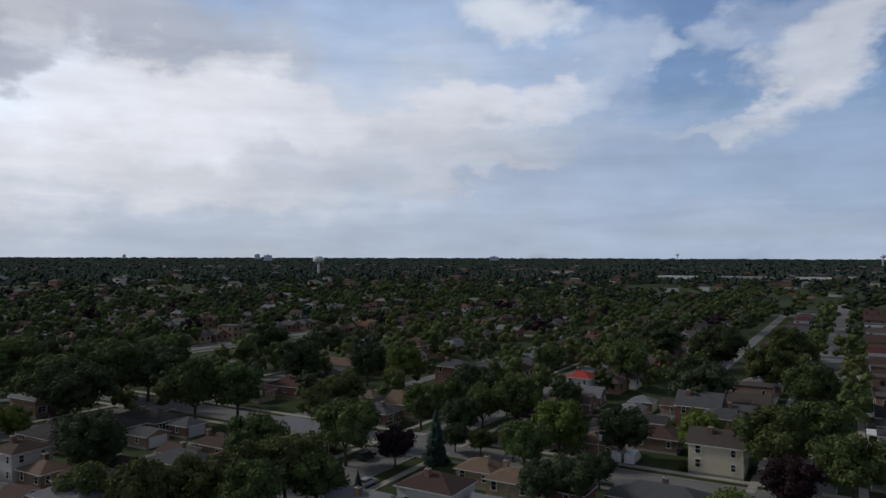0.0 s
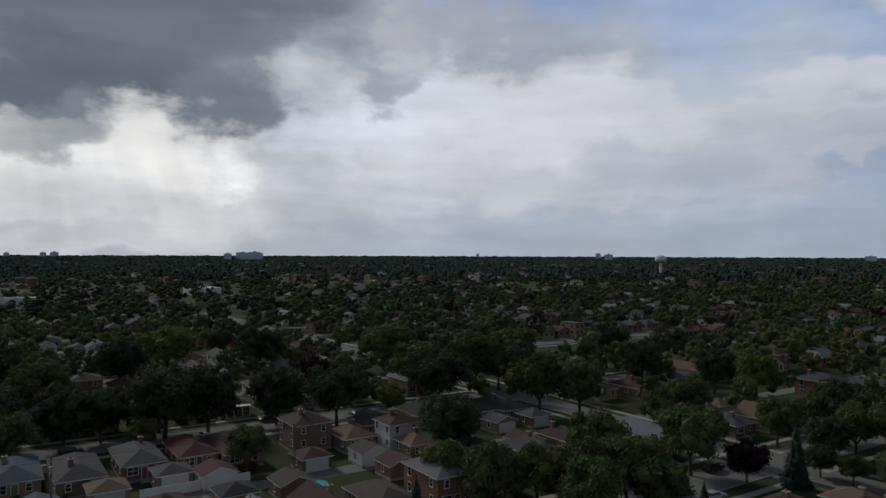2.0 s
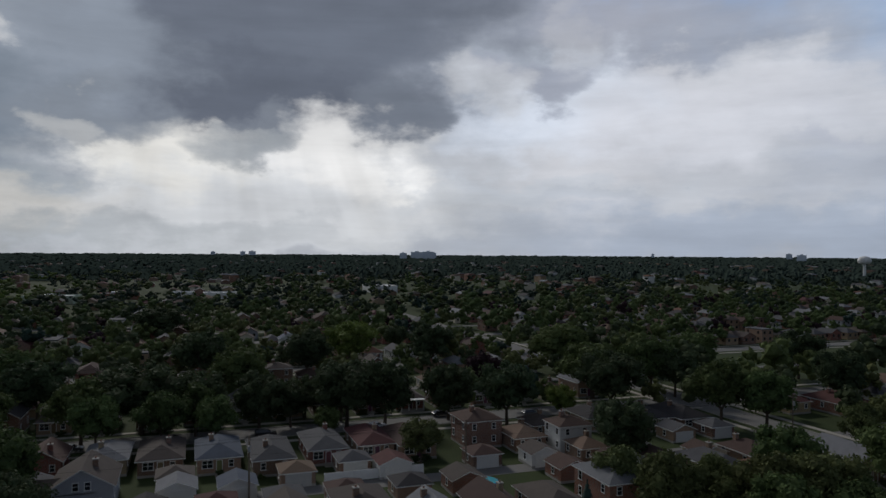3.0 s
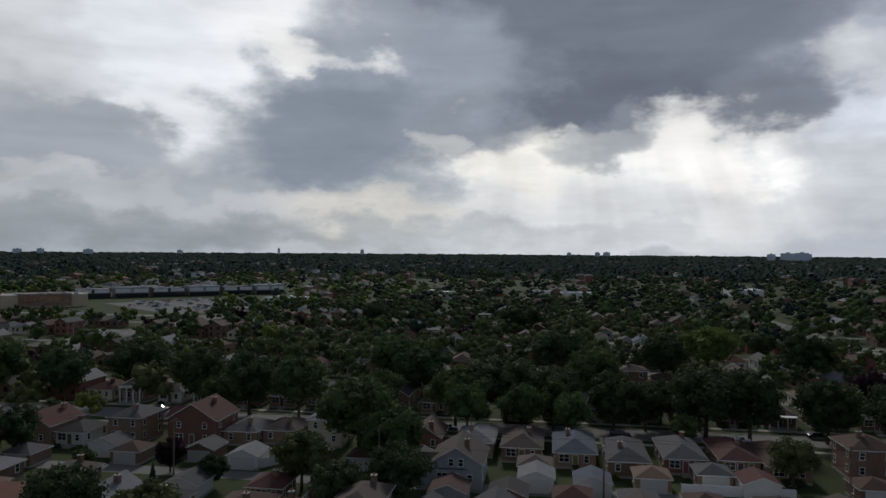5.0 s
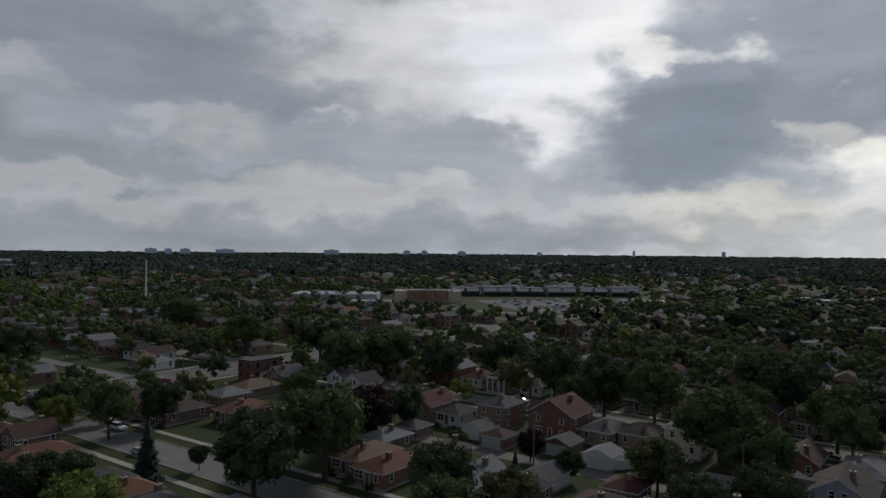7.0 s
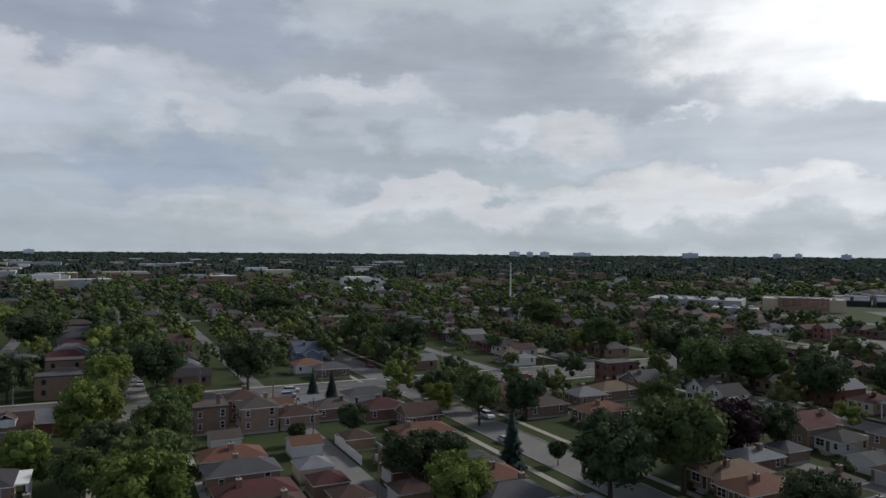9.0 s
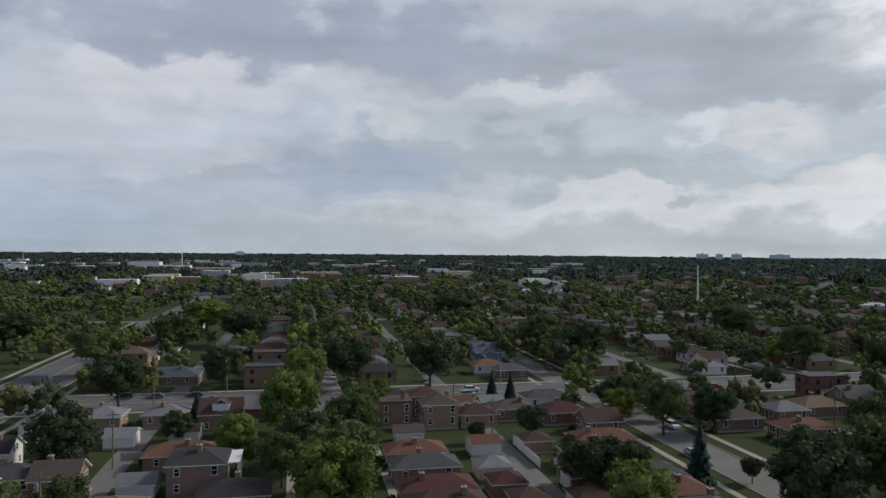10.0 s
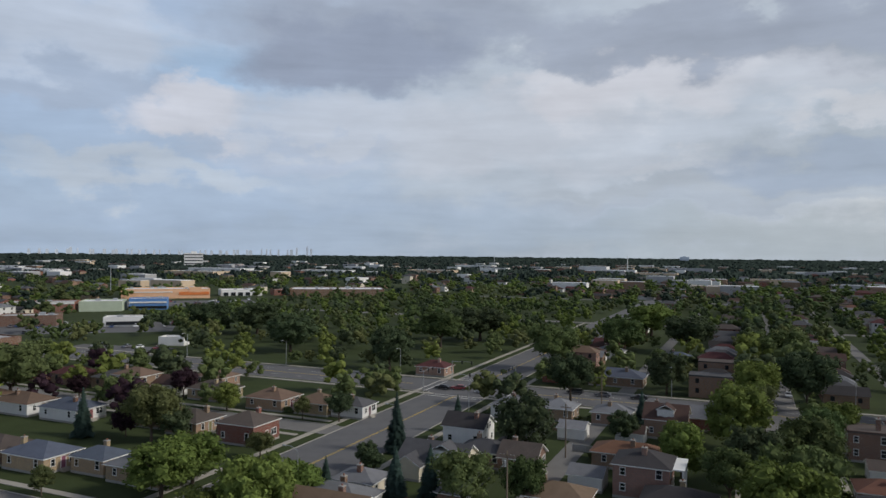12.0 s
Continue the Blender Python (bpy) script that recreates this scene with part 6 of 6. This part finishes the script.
# the shops to the south-east
shop(424, -325, 40, 22, 6.0, 220, BRICKS["red"], FLAT, "long red brick commercial building with a flat roof", [(-20, 20, 5.2, 6.6, WHITEW)])
shop(399, -350, 26, 24, 6.0, 220, GREENISH, FLATW, "pale green rendered store with a white roof")
shop(381, -372, 24, 16, 7.0, 220, SKYBLUE, FLATW, "bright blue clad store with pale bands", [(-12, 12, 4.6, 5.6, WHITEW), (-12, 12, 1.0, 2.6, GLASS)])
shop(462, -470, 70, 30, 7.5, 225, PEACH, FLATW, "peach rendered home store with orange band", [(10, 34, 3.0, 5.6, ORANGE), (18, 28, 5.0, 9.5, PEACH), (-34, 5, 5.2, 6.0, WHITEW)])
shop(432, -530, 36, 22, 5.0, 228, WHITEW, FLATW, "white arcade of small shops", [(-16 + 6.4 * i, -12 + 6.4 * i, 0.2, 3.2, GLASS) for i in range(5)])
shop(400, -560, 30, 20, 5.0, 228, BRICKS["red"], FLAT, "red brick row of shops")
shop(352, -570, 84, 44, 6.5, 212, BRICKS["brown"], FLATW, "wide brown brick store with a white roof")
shop(308, -285, 21, 13, 4.2, 220, WHITEW, FLATW, "white single-storey commercial building", [(-9, 9, 0.8, 2.6, GLASS)])
shop(352, -262, 28, 16, 5.0, 220, BRICKS["brown"], FLAT, "brown brick commercial building")
shop(279, -189, 24, 12, 5.0, 180, BRICKS["brown"], FLAT, "brown brick commercial building with awning")
shop(226, -235, 11, 7, 3.0, 200, WHITEW, FLATW, "small white building beside a lawn")
car_park(238, -216, 44, 14, 10, 6)
car_park(402, -425, 110, 60, 45, 40)
car_park(318, -262, 96, 52, 40, 24)
shop(-222, -622, 44, 24, 5.5, 160, WHITEW, FLATW, "low white store with a white roof")
def far_shop(x, y, w, d, h, m):
    shop(x, y, w, d, h, 0, m, FLATW, "distant pale flat-roofed commercial building among trees")


far_shop(-30, -1126, 60, 30, 7, BEIGE)
far_shop(60, -980, 50, 30, 7, WHITEW)
far_shop(-120, -960, 60, 30, 7, GREYW)
far_shop(150, -1300, 70, 36, 9, BEIGE)
far_shop(320, -1600, 60, 40, 14, WHITEW)
far_shop(250, -1500, 70, 30, 9, WHITEW)
far_shop(120, -1650, 90, 30, 12, GREYW)
far_shop(520, -1500, 60, 30, 9, WHITEW)
far_shop(700, -1100, 90, 40, 8, WHITEW)
far_shop(900, -1050, 120, 40, 9, WHITEW)
far_shop(820, -900, 100, 40, 8, BEIGE)
far_shop(1000, -1250, 90, 40, 9, GREYW)
far_shop(1300, -900, 160, 50, 9, WHITEW)
far_shop(1100, -820, 130, 40, 8, WHITEW)
far_shop(-246, 1190, 60, 30, 7, WHITEW)
far_shop(-150, 1210, 80, 30, 7, GREYW)
far_shop(-60, 1225, 60, 30, 7, WHITEW)
far_shop(-700, 180, 40, 26, 6, WHITEW)
far_shop(-280, -800, 50, 30, 7, WHITEW)
far_shop(40, -840, 40, 24, 7, BEIGE)
far_shop(560, -1250, 90, 40, 8, BEIGE)
far_shop(660, -1750, 100, 40, 10, WHITEW)

# many more low commercial roofs far to the south and south-east
s = Shape()
for i in range(110):
    a, rr = radians(rng.uniform(158, 238)), rng.uniform(760, 2500)
    x, y = -math.sin(a) * rr, math.cos(a) * rr
    w, d, h = rng.uniform(14, 46), rng.uniform(10, 24), rng.uniform(7.0, 10.5) + rr * 0.0012
    s.box(x - w / 2, y - d / 2, -0.2, x + w / 2, y + d / 2, h, rng.choice((WHITEW, WHITEW, BEIGE, GREYW, BRICKS["tan"])))
    s.box(x - w / 2 + 0.4, y - d / 2 + 0.4, h, x + w / 2 - 0.4, y + d / 2 - 0.4, h + 0.3, FLATW)
tagged(new("distant_shops", s.mesh("distant_shops")), "distant pale low commercial buildings among tree tops", "buildings", kind="stuff")


def tower_block(x, y, w, d, h, mat, label, bands=True):
    b = thing("tower_block", pose(x, y, 0, 0, 0, math.degrees(math.atan2(-x, y))), label, "tower block", "far buildings on the horizon")
    s = Shape()
    s.box(-w / 2, -d / 2, -0.5, w / 2, d / 2, h, mat)
    s.box(-w * 0.15, -d * 0.3, h, w * 0.15, d * 0.3, h + 4, mat)
    part("wall", s, b)
    for i in range(int(h / 7) if bands else 0):
        s = Shape()
        s.box(-w / 2 + 1, -d / 2 - 0.3, 3 + 7 * i, w / 2 - 1, -d / 2 - 0.01, 5.4 + 7 * i, GLASS)
        part("window_band", s, b)


def far_block(ang, dist, w, h):
    a = radians(ang + TURN)
    tower_block(-math.sin(a) * dist, math.cos(a) * dist, w, 20, h, HAZEW, "far grey tower block on the horizon", False)


for ang, dist, w, h in ((43.7, 3400, 34, 36), (42.6, 3420, 58, 41), (41.7, 3380, 50, 43), (41.3, 3500, 30, 38), (13.8, 3600, 40, 37), (14.6, 4200, 30, 42), (24.1, 4300, 16, 38), (-4.1, 3700, 46, 33), (55.5, 4300, 40, 40), (56.2, 4400, 30, 38), (58.4, 4400, 26, 36),
                        (81.4, 4300, 14, 50), (74.9, 4400, 22, 47), (105.3, 4100, 84, 40), (113.4, 4200, 100, 38), (99.3, 4200, 40, 39), (97.9, 4200, 34, 40), (94.9, 4100, 46, 38), (88.7, 4300, 30, 36), (116.3, 4000, 50, 40), (117.5, 4000, 36, 39), (118.7, 4100, 60, 40), (154.6, 4200, 50, 34)):
    far_block(ang, dist, w, h)
a = radians(192.6 + TURN)
tower_block(-math.sin(a) * 1800, math.cos(a) * 1800, 42, 24, 36, WHITEW, "white hospital-like tower block over the trees")
for i in range(40):
    a = radians(183.8 + TURN + i * 0.5 + rng.uniform(-0.2, 0.2))
    hh = 42 + rng.uniform(0, 7) + 26 * math.exp(-((i - 1) / 1.5) ** 2) + 10 * math.exp(-((i - 6) / 4.0) ** 2) + 12 * math.exp(-((i - 34) / 1.2) ** 2)
    tower_block(-math.sin(a) * 4600, math.cos(a) * 4600, rng.uniform(8, 18), 16, hh, HAZEW, "far skyscraper of a hazy city skyline", False)


def water_tower(x, y, h):
    p = thing("water_tower", pose(x, y, 0), "white spheroid water tower on a slim stem over the trees", "water tower", "water towers")
    s = Shape()
    s.tube((0, 0, -0.5), (0, 0, 5), 4.5, 2.2, WHITEW, 16)
    s.tube((0, 0, 5), (0, 0, h - 12), 2.2, 2.0, WHITEW, 16)
    part("stem", s, p)
    s = Shape()
    prev = (2.0, h - 12)
    for i in range(1, 11):
        u = i / 10
        r = max(0.05, 9.5 * math.sin(math.pi * (0.07 + 0.93 * u)) ** 0.75)
        z = h - 12 + 12 * (1 - math.cos(math.pi * u)) / 2
        s.tube((0, 0, prev[1]), (0, 0, z), prev[0], r, WHITEW, 20, False)
        prev = (r, z)
    part("tank", s, p)


a = radians(9.9 + TURN)
water_tower(-math.sin(a) * 1250, math.cos(a) * 1250, 38)
a = radians(-18.2 + TURN)
water_tower(-math.sin(a) * 4200, math.cos(a) * 4200, 52)
a = radians(-31.7 + TURN)
water_tower(-math.sin(a) * 3000, math.cos(a) * 3000, 46)


def mast(ang, dist, h, r, mat, label):
    a = radians(ang + TURN)
    p = thing("mast", pose(-math.sin(a) * dist, math.cos(a) * dist, 0), label, "mast", "tall masts")
    s = Shape()
    s.tube((0, 0, -0.5), (0, 0, h), r, r * 0.5, mat, 10)
    part("pole", s, p)
    s = Shape()
    s.tube((0, 0, h), (0, 0, h + 0.8), r * 0.7, 0.1, mat, 10)
    part("cap", s, p)


mast(119.0, 560, 31, 0.75, WHITEW, "tall white tapered flagpole mast over the trees")
mast(158.8, 1400, 38, 1.3, WHITEW, "tall white communications mast over the trees")
mast(169.2, 1900, 36, 1.3, STEEL, "tall grey communications mast over the trees")
mast(198.3, 700, 24, 0.45, STEEL, "grey steel mast over the shops")
